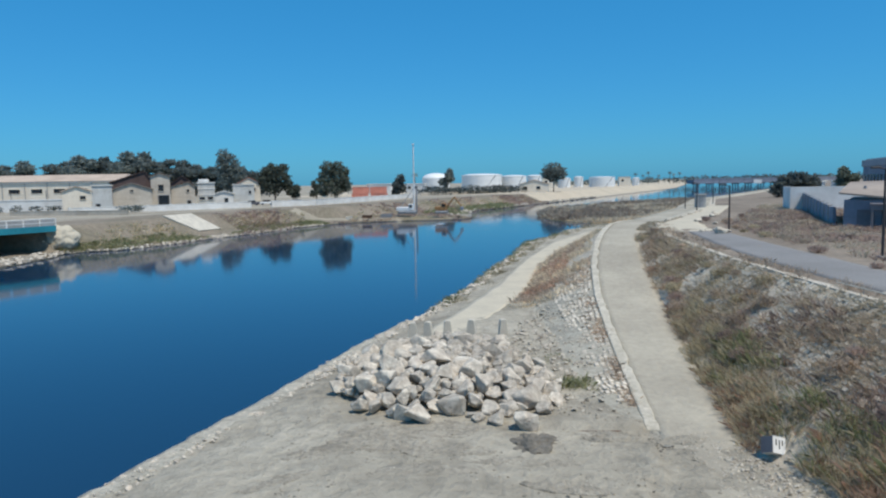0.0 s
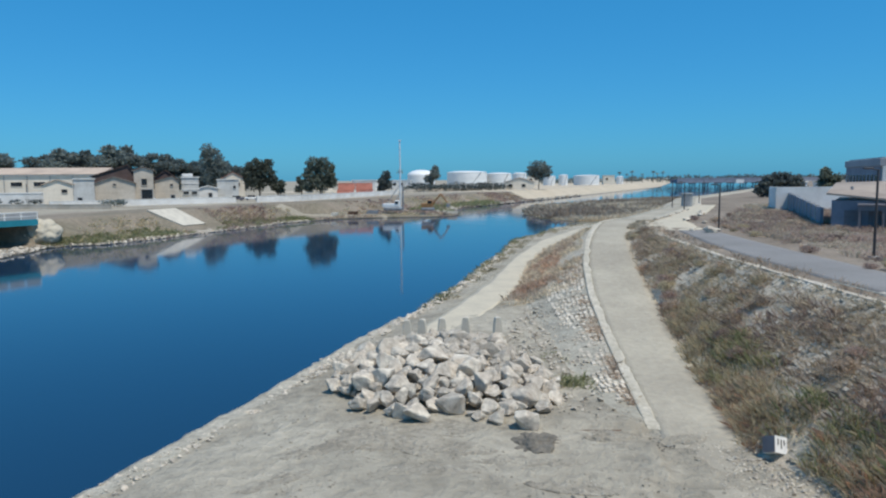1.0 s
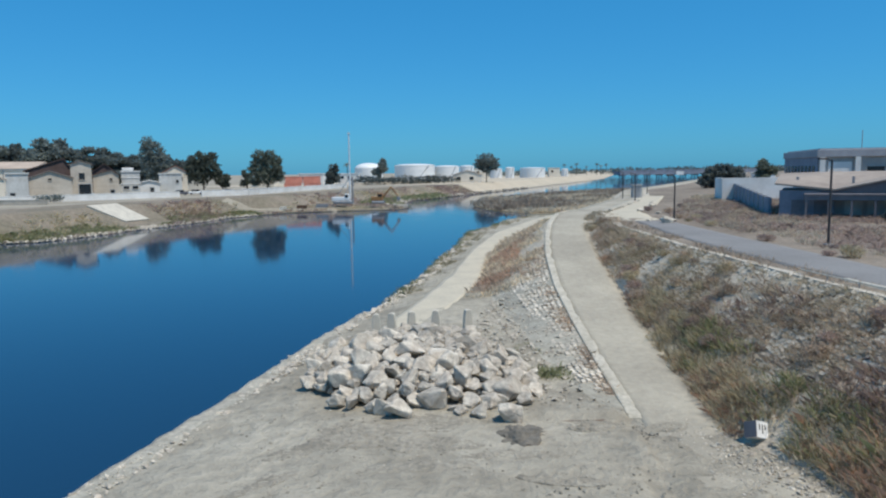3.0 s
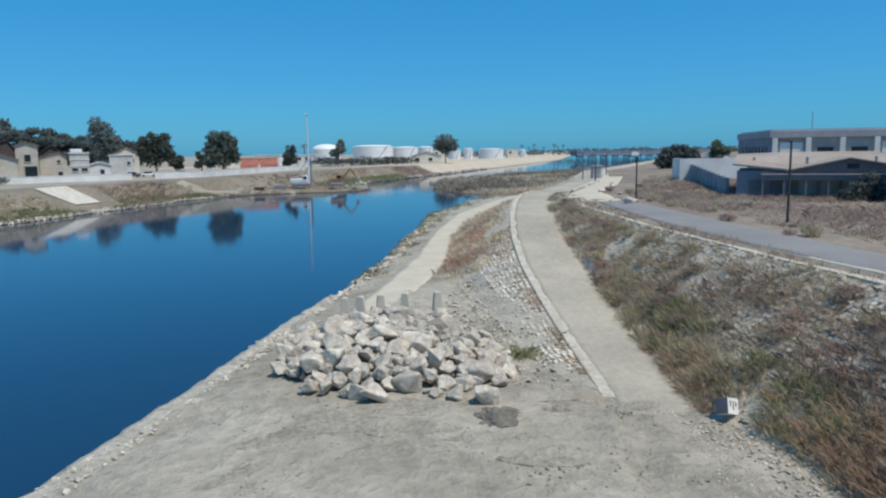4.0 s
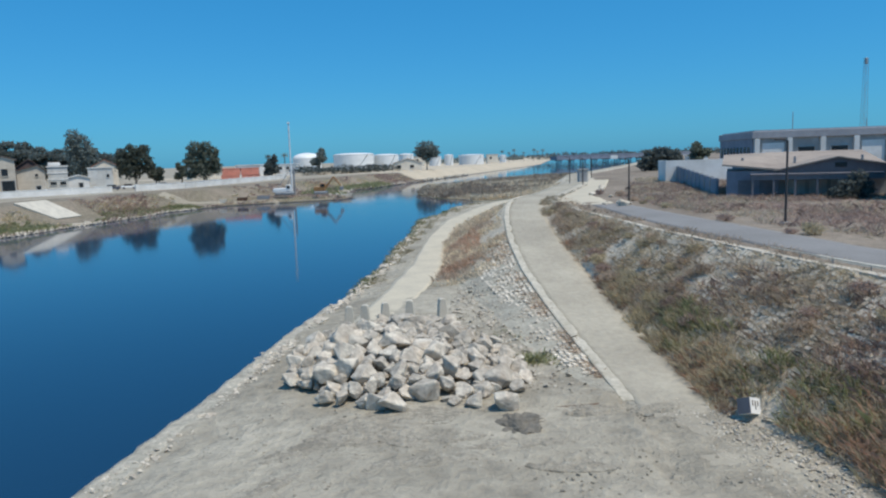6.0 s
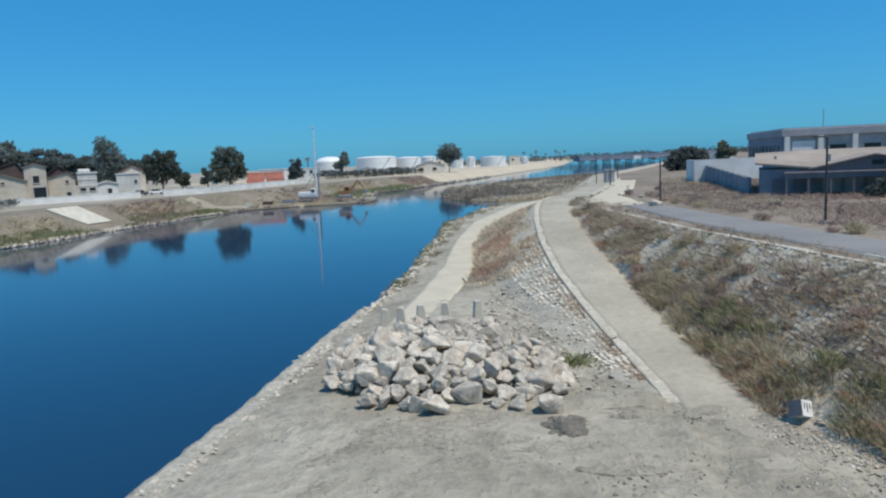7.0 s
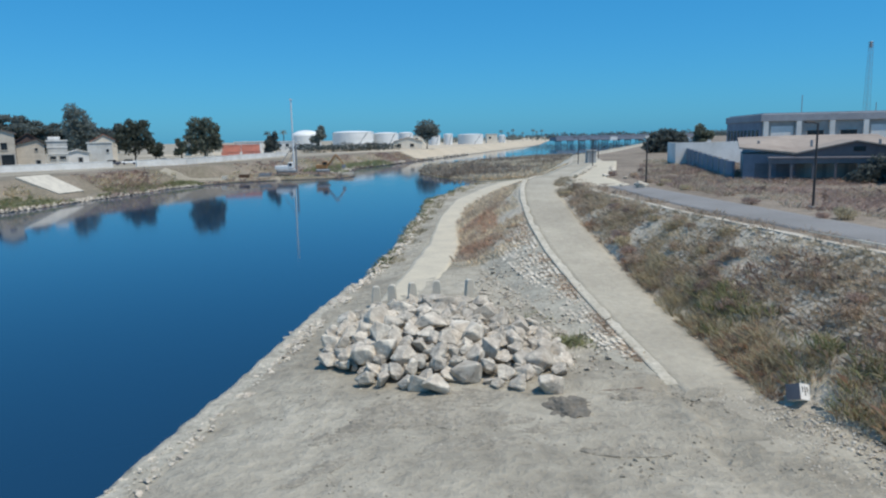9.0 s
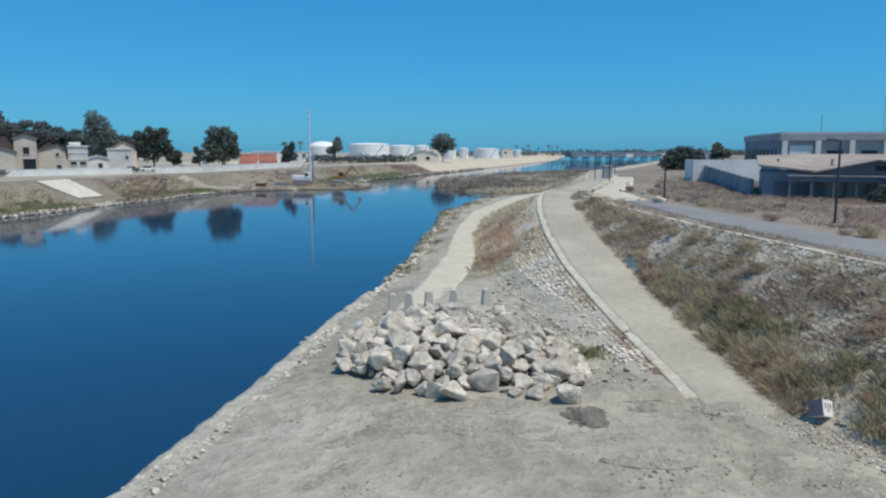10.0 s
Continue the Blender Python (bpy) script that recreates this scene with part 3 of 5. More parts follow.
tree(-59, 270, 2.6, 9, crown(9, 6.5, 5, 10, 0.25), "rounded dark green tree behind the yard wall", M_LEAF2, 2200, 0.4, 10)
tree(-59, 398, 2.6, 13.5, crown(13.5, 9, 5, 11, 0.3), "rounded green tree in front of storage tanks", M_LEAF2, 2400, 0.55, 11)
tree(0.6, 390, 2.6, 15.2, [(0, 0, 11.5, 6.2, 3.6), (-2.8, 0, 9.5, 4.2, 3.0), (3, 0, 9.3, 4.2, 3.0), (0, 0, 7.4, 4.0, 2.4)], "lone umbrella-shaped tree on the far bank", M_LEAF2, 3000, 0.55, 12)
rt = random.Random(3)
first = [tree(-300 + 9 * i, 396 + 6 * (i % 2), 2.6, 24, crown(24, 24, 9, 20 + i, 0.15), "dark green tree in a row behind the warehouse", M_LEAF2, 4200, 0.9, 20 + i, "trees behind the warehouse", 0.4) for i in range(3)]
for x_, s_ in ((-345, 0.95), (-322, 1.0), (-281, 1.08), (-268, 1.05), (-254, 1.16), (-243, 1.15), (-232, 1.0), (-222, 0.92), (-212, 0.84), (-203, 0.78), (-192, 0.8), (-182, 0.74), (-172, 0.72)):
    c_ = copy_thing(rt.choice(first), pose(x_, 398 + rt.uniform(-8, 8), 2.6, 0, 0, rt.uniform(0, 360)))
    c_.scale = (s_, s_, s_)


def palm(x, y, h, seed):
    t = thing("palm_tree", x, y, 2.6, "small distant palm tree on the flat horizon", "palm tree", "far palm trees")
    part("trunk", rods(((0, 0, -0.2), (0.2, 0, h), 0.3, 0.22), seg=6), M_BARK, t)
    bm = bmesh.new()
    for i in range(14):
        a = i * 0.449 * 2
        up = 0.9 if i % 2 else 0.2
        p = [Vector((0.2 + math.cos(a) * r, math.sin(a) * r, h + up * r - 0.35 * r * r)) for r in (0, 0.9, 1.8, 2.6)]
        side = Vector((-math.sin(a), math.cos(a), 0))
        vs = [(bm.verts.new(q - side * w), bm.verts.new(q + side * w)) for q, w in zip(p, (0.1, 0.5, 0.45, 0.05))]
        for k in range(3):
            bm.faces.new((vs[k][0], vs[k][1], vs[k + 1][1], vs[k + 1][0]))
    part("fronds", bm, M_LEAF2, t)
    return t


p0 = palm(-94, 430, 11, 1)
for x_, y_, s_ in ((-86, 440, 1.05), (90, 800, 1.1), (99, 810, 0.9), (106, 820, 1.2), (122, 850, 0.9), (136, 860, 1.2), (141, 865, 1.0), (150, 880, 1.15)):
    q_ = copy_thing(p0, pose(x_, y_, 2.6, 0, 0, x_ * 7))
    q_.scale = (s_, s_, s_)


# ---- buildings ----
def window(parent, x0, x1, z0, z1, y, frame_m, deep=0.12):
    bm = bmesh.new()
    w = 0.14
    box(bm, x0 - w, x0, y - deep, y + 0.1, z0 - w, z1 + w)
    box(bm, x1, x1 + w, y - deep, y + 0.1, z0 - w, z1 + w)
    box(bm, x0, x1, y - deep, y + 0.1, z1, z1 + w)
    box(bm, x0, x1, y - deep - 0.06, y + 0.1, z0 - w, z0)
    fr = part("window", bm, frame_m, parent)
    part("pane", boxes((x0, x1, y - 0.03, y + 0.05, z0, z1)), M_DARK, fr)


def door(parent, x0, x1, z1, y, material=None):
    bm = bmesh.new()
    box(bm, x0 - 0.2, x0, y - 0.15, y + 0.1, 0, z1 + 0.2)
    box(bm, x1, x1 + 0.2, y - 0.15, y + 0.1, 0, z1 + 0.2)
    box(bm, x0, x1, y - 0.15, y + 0.1, z1, z1 + 0.2)
    fr = part("door", bm, M_GREYWALL, parent)
    part("leaf", boxes((x0, x1, y - 0.04, y + 0.05, 0, z1)), material or M_DARK, fr)


def shed(x0, x1, y, deep, eave, ridge, wall_m, roof_m, label, z=2.6, windows=(), doors=(), peak=0.5, name="shed", face=0):
    """A building with its gable towards the river; windows and doors in metres from its corner."""
    t = thing(name, x0, y, z, label, "building", "", face)
    w = x1 - x0
    px = w * peak
    bm = bmesh.new()
    prof = [(0, -0.6), (w, -0.6), (w, eave), (px, ridge), (0, eave)]
    f = bm.faces.new([bm.verts.new((a, 0, b)) for a, b in prof])
    ext = bmesh.ops.extrude_face_region(bm, geom=[f])
    for v in ext["geom"]:
        if isinstance(v, bmesh.types.BMVert):
            v.co.y += deep
    part("wall", bm, wall_m, t)
    for side in (0, 1):
        a, b = ((-0.5, eave - 0.5 * (ridge - eave) / px), (px, ridge)) if side == 0 else ((px, ridge), (w + 0.5, eave - 0.5 * (ridge - eave) / (w - px)))
        bm = bmesh.new()
        vs = [bm.verts.new(v) for v in ((a[0], -0.4, a[1] + 0.03), (b[0], -0.4, b[1] + 0.03), (b[0], deep + 0.4, b[1] + 0.03), (a[0], deep + 0.4, a[1] + 0.03),
                                        (a[0], -0.4, a[1] + 0.25), (b[0], -0.4, b[1] + 0.25), (b[0], deep + 0.4, b[1] + 0.25), (a[0], deep + 0.4, a[1] + 0.25))]
        for q in ((0, 1, 2, 3), (4, 5, 6, 7), (0, 1, 5, 4), (1, 2, 6, 5), (2, 3, 7, 6), (3, 0, 4, 7)):
            bm.faces.new([vs[k] for k in q])
        part("roof", bm, roof_m, t)
    for a, b, c, d in windows:
        window(t, a, b, c, d, 0, M_PLASTER)
    for a, b, c in doors:
        door(t, a, b, c, 0)
    return t


def block(x0, x1, y, deep, h, wall_m, label, z=2.6, windows=(), doors=(), roof_m=None, over=0.25, name="building", bands=(), face=0):
    """A flat-roofed building."""
    t = thing(name, x0, y, z, label, "building", "", face)
    w = x1 - x0
    part("wall", boxes((0, w, 0, deep, -0.6, h)), wall_m, t)
    part("roof", boxes((-over, w + over, -over, deep + over, h, h + 0.35), bevel=0.03), roof_m or wall_m, t)
    for a, b in bands:
        part("cornice", boxes((-0.12, w + 0.12, -0.12, deep + 0.12, a, b)), roof_m or wall_m, t)
    for a, b, c, d in windows:
        window(t, a, b, c, d, 0, wall_m)
    for a, b, c in doors:
        door(t, a, b, c, 0)
    return t


# the long warehouse, its pitched roof running along the river
wh = thing("warehouse", -260, 262, 2.6, "long cream warehouse with pale brown low-pitched roof", "warehouse", "", 14)
part("wall", boxes((0, 77, 0, 26, -0.5, 9.4)), M_CREAM, wh)
bm = bmesh.new()
vs = [bm.verts.new(v) for v in ((-0.6, -0.8, 9.4), (77.6, -0.8, 9.4), (77.6, 13, 12.4), (-0.6, 13, 12.4), (77.6, 26.8, 9.4), (-0.6, 26.8, 9.4))]
for q in ((0, 1, 2, 3), (3, 2, 4, 5), (0, 3, 5), (1, 4, 2), (0, 5, 4, 1)):
    bm.faces.new([vs[k] for k in q])
part("roof", bm, M_PALEROOF, wh)
part("cornice", boxes((-0.2, 77.2, -0.25, 0.1, 8.7, 9.35)), M_WHITEWALL, wh)
for i in range(8):
    window(wh, 4 + 9.2 * i, 8.6 + 9.2 * i, 4.4, 6.2, 0, M_CREAM)
for i in range(9):
    part("downpipe", rods(((1.5 + 9.2 * i, -0.15, 0), (1.5 + 9.2 * i, -0.15, 9.2), 0.14), seg=6), M_STEEL, wh)
shed(-120.8, -114.4, 159.4, 8, 5.4, 6.6, M_CREAM, M_PALEROOF, "small cream house with low roof beside a yard", windows=((4.0, 5.2, 3.4, 4.2),), name="house", face=36)
block(-115.4, -110.7, 163.3, 6, 6.6, M_PALEGREY, "pale grey rendered block beside the brown-roofed shed", doors=((0.8, 1.8, 2.1),), face=35)
shed(-115.4, -105.8, 171.9, 10, 5.6, 7.3, M_PLASTER, M_GREYROOF, "weathered shed with gabled plaster front and grey roof", windows=((4.3, 5.1, 5.0, 5.5),), peak=0.49, face=32)
shed(-125.9, -114.4, 186.5, 12, 7.6, 10.7, M_ROOF, M_ROOF, "dark brown clad shed rising behind the plaster gable", peak=0.82, face=32)
shed(-110.5, -105.5, 182.1, 10, 9.0, 9.9, M_PLASTER, M_GREYROOF, "tall narrow plaster gable house with dark open doorway", windows=((1.9, 3.3, 5.0, 6.8),), doors=((1.8, 4.6, 3.8),), peak=0.48, face=30)
shed(-109.0, -102.5, 190.0, 10, 6.2, 7.5, M_PLASTER, M_ROOF, "weathered shed with gabled plaster front and brown roof", windows=((4.2, 4.9, 4.6, 5.3),), doors=((4.3, 5.3, 2.1),), peak=0.75, face=28)
shed(-115.5, -109.3, 201.2, 8, 7.0, 9.3, M_ROOF, M_ROOF, "dark brown clad shed behind the plaster gable", peak=0.55, face=28)
wb = block(-107.8, -102.8, 203.2, 8, 7.0, M_PALEGREY, "pale two-storey block with white roof", windows=((0.5, 2.0, 2.0, 2.9), (2.9, 4.4, 2.0, 2.9)), bands=((3.4, 3.7), (5.2, 5.5)), roof_m=M_WHITEWALL, face=27)
part("roof_shelter", boxes((0.2, 3.4, 0.4, 5, 7.35, 8.3), bevel=0.2), M_WHITEWALL, wb, "white roof shelter")
shed(-109.2, -103.5, 217.1, 7, 3.6, 4.3, M_WHITEWALL, M_WHITEWALL, "low white outbuilding with shallow roof", doors=((3, 4.0, 2.1),), face=26)
block(-107.1, -100.1, 225.9, 9, 6.3, M_PALEGREY, "pale rendered house beside trees", windows=((5.2, 6.0, 3.4, 4.4),), name="house", face=25)
shed(-120.4, -112.0, 258.3, 12, 7.0, 9.3, M_CREAM, M_REDROOF, "taller house with terracotta roof behind trees", windows=((1.5, 2.6, 4, 5.2), (5.5, 6.6, 4, 5.2)), name="house", face=25)
block(-108, -97.6, 330, 12, 7.0, M_CREAM, "distant cream flat-roofed building behind trees", windows=((2, 3.4, 3, 4.6), (7, 8.4, 3, 4.6)), face=30)
block(-150, -126, 168, 0.5, 3.0, M_WHITEWALL, "white painted yard wall with capped top", name="yard_wall", over=0.1, face=14)


def wall_run(points, h, material, label, thick=0.35, z=2.5):
    """A boundary wall along straight runs, with a coping and piers."""
    t = thing("boundary_wall", points[0][0], points[0][1], z, label, "wall")
    for (ax, ay), (bx, by) in zip(points, points[1:]):
        d = math.hypot(bx - ax, by - ay)
        m = Matrix.Translation((ax - points[0][0], ay - points[0][1], 0)) @ Matrix.Rotation(math.atan2(by - ay, bx - ax), 4, "Z")
        bm = bmesh.new()
        box(bm, 0, d, -thick / 2, thick / 2, -0.8, h, m=m)
        part("panel", bm, material, t)
        bm = bmesh.new()
        box(bm, -0.05, d + 0.05, -thick / 2 - 0.06, thick / 2 + 0.06, h, h + 0.12, m=m)
        part("coping", bm, material, t)
        for i in range(int(d / 6) + 1):
            bm = bmesh.new()
            box(bm, i * 6 - 0.22, i * 6 + 0.22, -thick / 2 - 0.05, thick / 2 + 0.05, -0.8, h + 0.2, m=m)
            part("pier", bm, material, t)
    return t


wall_run(((-112, 150), (-83, 186)), 1.6, M_WHITEWALL, "long whitewashed boundary wall along the far bank")
wall_run(((-124, 146), (-93, 144)), 1.1, M_PLASTER, "low pale weathered boundary wall on the far bank")
wall_run(((-78, 189), (-68.6, 199.4), (-63.1, 236.5), (-55.9, 280)), 1.7, M_WHITEWALL, "whitewashed boundary wall behind the bank track")
wall_run(((-60, 320), (-30, 372)), 1.5, M_PLASTER, "pale boundary wall in front of storage tanks")


def container(x, y, z):
    t = thing("shipping_container", x, y, z, "faded orange-red corrugated steel container in the yard", "container", "stacked containers", 16)
    L, W, H = 6.06, 2.44, 2.42
    bm = bmesh.new()
    nx = 36
    for i in range(nx):
        dep = 0.0 if i % 2 else 0.08
        box(bm, i * L / nx, (i + 1) * L / nx, dep, W - dep, 0.08, H - 0.08)
    part("body", bm, M_ORANGE, t)
    for a, b, c, d, e, f in ((0, L, -0.05, 0.06, 0, 0.16), (0, L, -0.05, 0.06, H - 0.14, H), (-0.06, 0.1, -0.05, W, 0, H), (L - 0.1, L + 0.06, -0.05, W, 0, H), (0, L, 0, W, H - 0.05, H + 0.02)):
        part("frame", boxes((a, b, c, d, e, f)), M_ORANGE, t)
    return t


for x_, y_, z_ in ((-73.0, 251.6, 2.62), (-66.2, 253.5, 2.62), (-72.6, 251.7, 5.05), (-66.4, 253.4, 5.05)):
    container(x_, y_, z_)
for x_, y_, w_, h_ in ((-92, 345, 12, 5.6), (-74, 352, 10, 5.4), (-62, 340, 8, 4.0)):
    block(x_, x_ + w_, y_, 10, h_, M_WHITEWALL, "distant white flat-roofed works building", windows=((1.5, 3, 3, 4.4), (5, 6.5, 3, 4.4)))


def tank(x, y, r, h, dome, label):
    t = thing("storage_tank", x, y, 2.6, label, "storage tank", "white storage tanks")
    bm = bmesh.new()
    bmesh.ops.create_cone(bm, cap_ends=True, segments=48, radius1=r, radius2=r, depth=h, matrix=Matrix.Translation((0, 0, h / 2)))
    part("shell", bm, M_WSTEEL, t)
    bm = bmesh.new()
    bmesh.ops.create_uvsphere(bm, u_segments=48, v_segments=16, radius=1.0)
    bmesh.ops.delete(bm, geom=[v for v in bm.verts if v.co.z < -0.01], context="VERTS")
    for v in bm.verts:
        v.co = Vector((v.co.x * r * 0.995, v.co.y * r * 0.995, h + v.co.z * dome))
    part("roof", bm, M_WSTEEL, t, smooth=True)
    for k in (0.33, 0.66, 1.0):
        bm = bmesh.new()
        bmesh.ops.create_cone(bm, cap_ends=False, segments=48, radius1=r + 0.15, radius2=r + 0.15, depth=0.3, matrix=Matrix.Translation((0, 0, h * k)))
        part("ring", bm, M_WSTEEL, t)
    part("stair", rods(((r * 0.2, -r - 0.3, 0), (r * 0.75, -r * 0.72, h), 0.25), seg=5), M_STEEL, t)
    return t


tank(-70.6, 428, 8.4, 8.4, 3.4, "white domed storage tank behind a row of bushes")
tank(-46, 465, 13.2, 10.2, 1.1, "wide white cylindrical storage tank")
tank(-25.5, 475, 8.4, 9.2, 0.9, "white cylindrical storage tank of the tank farm")
tank(-12.5, 500, 5.0, 9.4, 0.8, "white cylindrical storage tank of the tank farm")
shed(-17.5, -2, 384, 16, 4.2, 6.4, M_CREAM, M_PALEROOF, "low beige works building beside a lone tree", windows=((2, 4, 1.5, 3), (9, 11, 1.5, 3)))
for x_, y_, w_, h_, m_ in ((4, 600, 12, 9.5, 0), (17, 600, 9, 10.5, 0), (29, 620, 26, 10.0, 0), (60, 660, 10, 8.0, 1), (75, 700, 8, 8.5, 0), (-8, 560, 9, 8.0, 1)):
    if m_:
        block(x_, x_ + w_, y_, 14, h_, M_CREAM, "far pale flat-roofed building on the bank", windows=((2, 4, 4, 6),))
    else:
        tank(x_ + w_ / 2, y_, w_ * 0.42, h_ * 0.8, 0.7, "far white storage tank on the horizon")

# ---- piling rig on the spit ----
rig = thing("piling_rig", -40.2, 194, 0.0, "white crawler piling rig with tall slender mast on the river spit", "piling rig")
for s_ in (-1.6, 0.9):
    bm = bmesh.new()
    box(bm, -2.6, 2.6, s_, s_ + 0.7, 0, 0.95, 0.25)
    part("crawler_track", bm, M_STEEL, rig)
part("body", boxes((-3.0, 1.0, -1.4, 1.4, 0.9, 1.9), bevel=0.12), M_WSTEEL, rig)
cab_ = part("cab", boxes((0.6, 1.8, -1.5, -0.3, 1.0, 2.8), bevel=0.15), M_WSTEEL, rig)
part("window", boxes((0.8, 1.6, -1.54, -1.48, 1.8, 2.6)), M_DARK, cab_)
bm = rods(((1.9, 0.2, 0.4), (1.9, 0.2, 19.2), 0.24, 0.17), seg=10)
for i_ in range(9):
    box(bm, 1.66, 2.14, -0.04, 0.44, 1 + 2 * i_, 1.06 + 2 * i_)
part("mast", bm, M_WSTEEL, rig, "pale slender mast")
part("drive_rod", rods(((2.6, 0.2, 0.0), (2.6, 0.2, 7.5), 0.22)), M_STEEL, rig)
part("brace", rods(((-2.0, 0.2, 1.9), (1.7, 0.2, 7.0), 0.09)), M_STEEL, rig)
part("brace", rods(((0.2, 0.2, 1.9), (1.7, 0.2, 4.8), 0.09)), M_STEEL, rig)
part("crown_block", boxes((1.6, 2.2, -0.1, 0.5, 19.1, 19.5)), M_WSTEEL, rig)

ex = thing("excavator", -30.8, 196, -0.1, "orange excavator with folded arm on the river spit", "excavator")
for s_ in (-1.4, 0.8):
    part("crawler_track", boxes((-1.8, 1.8, s_, s_ + 0.6, 0, 0.8), bevel=0.2), M_STEEL, ex)
part("body", boxes((-1.8, 1.3, -1.3, 1.3, 0.9, 2.0), bevel=0.12), M_YELLOW, ex)
cb_ = part("cab", boxes((0.0, 1.4, -1.35, -0.1, 1.9, 2.9), bevel=0.12), M_YELLOW, ex)
part("window", boxes((0.2, 1.2, -1.39, -1.33, 2.1, 2.75)), M_DARK, cb_)
part("boom", rods(((1.2, 0.3, 1.6), (3.6, 0.3, 4.6), 0.28, 0.22)), M_YELLOW, ex)
part("arm", rods(((3.6, 0.3, 4.6), (5.6, 0.3, 1.9), 0.22, 0.16)), M_YELLOW, ex)
part("bucket", boxes((5.2, 6.1, -0.2, 0.8, 0.9, 1.9), bevel=0.1), M_STEEL, ex)
for x_, y_, w_, m_ in ((-47, 190, 3.2, M_STEEL), (-51.5, 187, 2.6, M_RUSTY), (-26, 199.5, 3.0, M_CREAM), (-55, 183, 1.6, M_CREAM)):
    t_ = thing("material_stack", x_, y_, land_z(x_, y_), "stack of building material lying on the spit", "material stack", "stacks on the spit")
    for k_ in range(3):
        part("beam", boxes((0.1 * k_, w_ + 0.1 * k_, -0.5, 0.5, 0.3 * k_, 0.3 * k_ + 0.26)), m_, t_)

# ---- far footbridge, slipway and yard cars ----
fb = thing("footbridge", -78.0, 101, 2.3, "teal steel footbridge over a side channel", "footbridge", "", 0)
run_ = Vector((-16, -46, 0))
for off_ in (0.0, -9.0):
    bm = bmesh.new()
    m_ = Matrix.Translation((off_, 0, 0)) @ Matrix.Rotation(math.atan2(-46, -16), 4, "Z")
    box(bm, 0, run_.length, -0.12, 0.12, -0.35, 0.6, m=m_)
    part("girder", bm, M_TEAL, fb)
# Deck widened to 9 m so that its shadow darkens the channel.
bm = bmesh.new()
box(bm, 0, run_.length, -9.0, 0.1, 0.3, 0.45, m=Matrix.Translation((-0.2, 0, 0)) @ Matrix.Rotation(math.atan2(-46, -16), 4, "Z"))
part("deck", bm, M_GREYWALL, fb)
for i_ in range(20):
    p_ = run_ * (i_ / 19)
    part("post", rods(((p_.x, p_.y, 0.4), (p_.x, p_.y, 1.7), 0.06), seg=6), M_WSTEEL, fb)
for h_ in (1.1, 1.7):
    part("rail", rods(((0, 0, h_), (run_.x, run_.y, h_), 0.06), seg=6), M_WSTEEL, fb)
for i_ in range(19):
    p_, q_ = run_ * ((i_ + 0.08) / 19), run_ * ((i_ + 0.92) / 19)
    bm = bmesh.new()
    box(bm, 0, (q_ - p_).length, -0.04, 0.04, 0.6, 1.62, m=Matrix.Translation(p_) @ Matrix.Rotation(math.atan2(-46, -16), 4, "Z"))
    part("railing_panel", bm, M_GREYWALL, fb)
# Wall added at the back to close the recess the deck shades.
bm = bmesh.new()
box(bm, 0, run_.length, -9.6, -9.2, -4.5, 0.5, m=Matrix.Rotation(math.atan2(-46, -16), 4, "Z"))
part("back_wall", bm, M_GREYWALL, fb)
bm = bmesh.new()
bmesh.ops.create_icosphere(bm, subdivisions=5, radius=1.0)
for v in bm.verts:
    k_ = 1 + 0.16 * noise.noise(v.co * 2.1) + 0.05 * noise.noise(v.co * 6.3) + 0.02 * noise.noise(v.co * 15)
    v.co = Vector((v.co.x * 3.3 * k_ - 1.4, v.co.y * 2.6 * k_ + 2.2, v.co.z * 2.5 * k_ - 2.0))
part("abutment", bm, M_PATH, fb, "rubbly pale earth abutment", True)

slip = thing("slipway", -72.5, 134, 0, "pale concrete slipway slab on the earth bank", "slipway")
vs_, fs_ = [], []
for j_ in range(9):
    y_ = 131.2 + 1.1 * j_
    for i_ in range(7):
        u_ = i_ / 6
        q_ = y_ - 0.22 * u_ * (y_ - 131.2) + 3.0 * u_
        x_ = line("bank_top", q_) * (1 - 0.5 * u_) + line("shore", q_) * 0.5 * u_
        vs_.append((x_ + 72.5, q_ - 134, 3.0 + (-0.3 - 3.0) * u_))
for j_ in range(8):
    for i_ in range(6):
        q_ = j_ * 7 + i_
        fs_.append((q_, q_ + 1, q_ + 8, q_ + 7))
so_ = obj("slab", vs_, fs_, M_KERB, slip)
md_ = so_.modifiers.new("thick", "SOLIDIFY")
md_.thickness = 0.4


tr_v, tr_f = [], []
for i_ in range(41):
    u_ = i_ / 40
    y_ = 172 + 17 * u_
    x_ = line("bank_top", y_) * (0.98 - 0.8 * u_) + line("shore", y_) * (0.02 + 0.8 * u_)
    for k_ in range(7):
        px = x_ + (k_ - 3) * 0.1 + 0.3 * noise.noise(Vector((u_ * 9, k_, 4)))
        py = y_ + (k_ - 3) * 0.75
        edge_ = -0.35 if k_ in (0, 6) else 0.12
        tr_v.append((px, py, land_z(px, py) + edge_ + 0.5 * bumps(px, py) * 0.8))
for i_ in range(40):
    for k_ in range(6):
        q_ = i_ * 7 + k_
        tr_f.append((q_, q_ + 1, q_ + 8, q_ + 7))
tagged(obj("bank_track", tr_v, tr_f, M_YARD, smooth=True), "pale dusty track running down the far bank", "track", kind="structure")


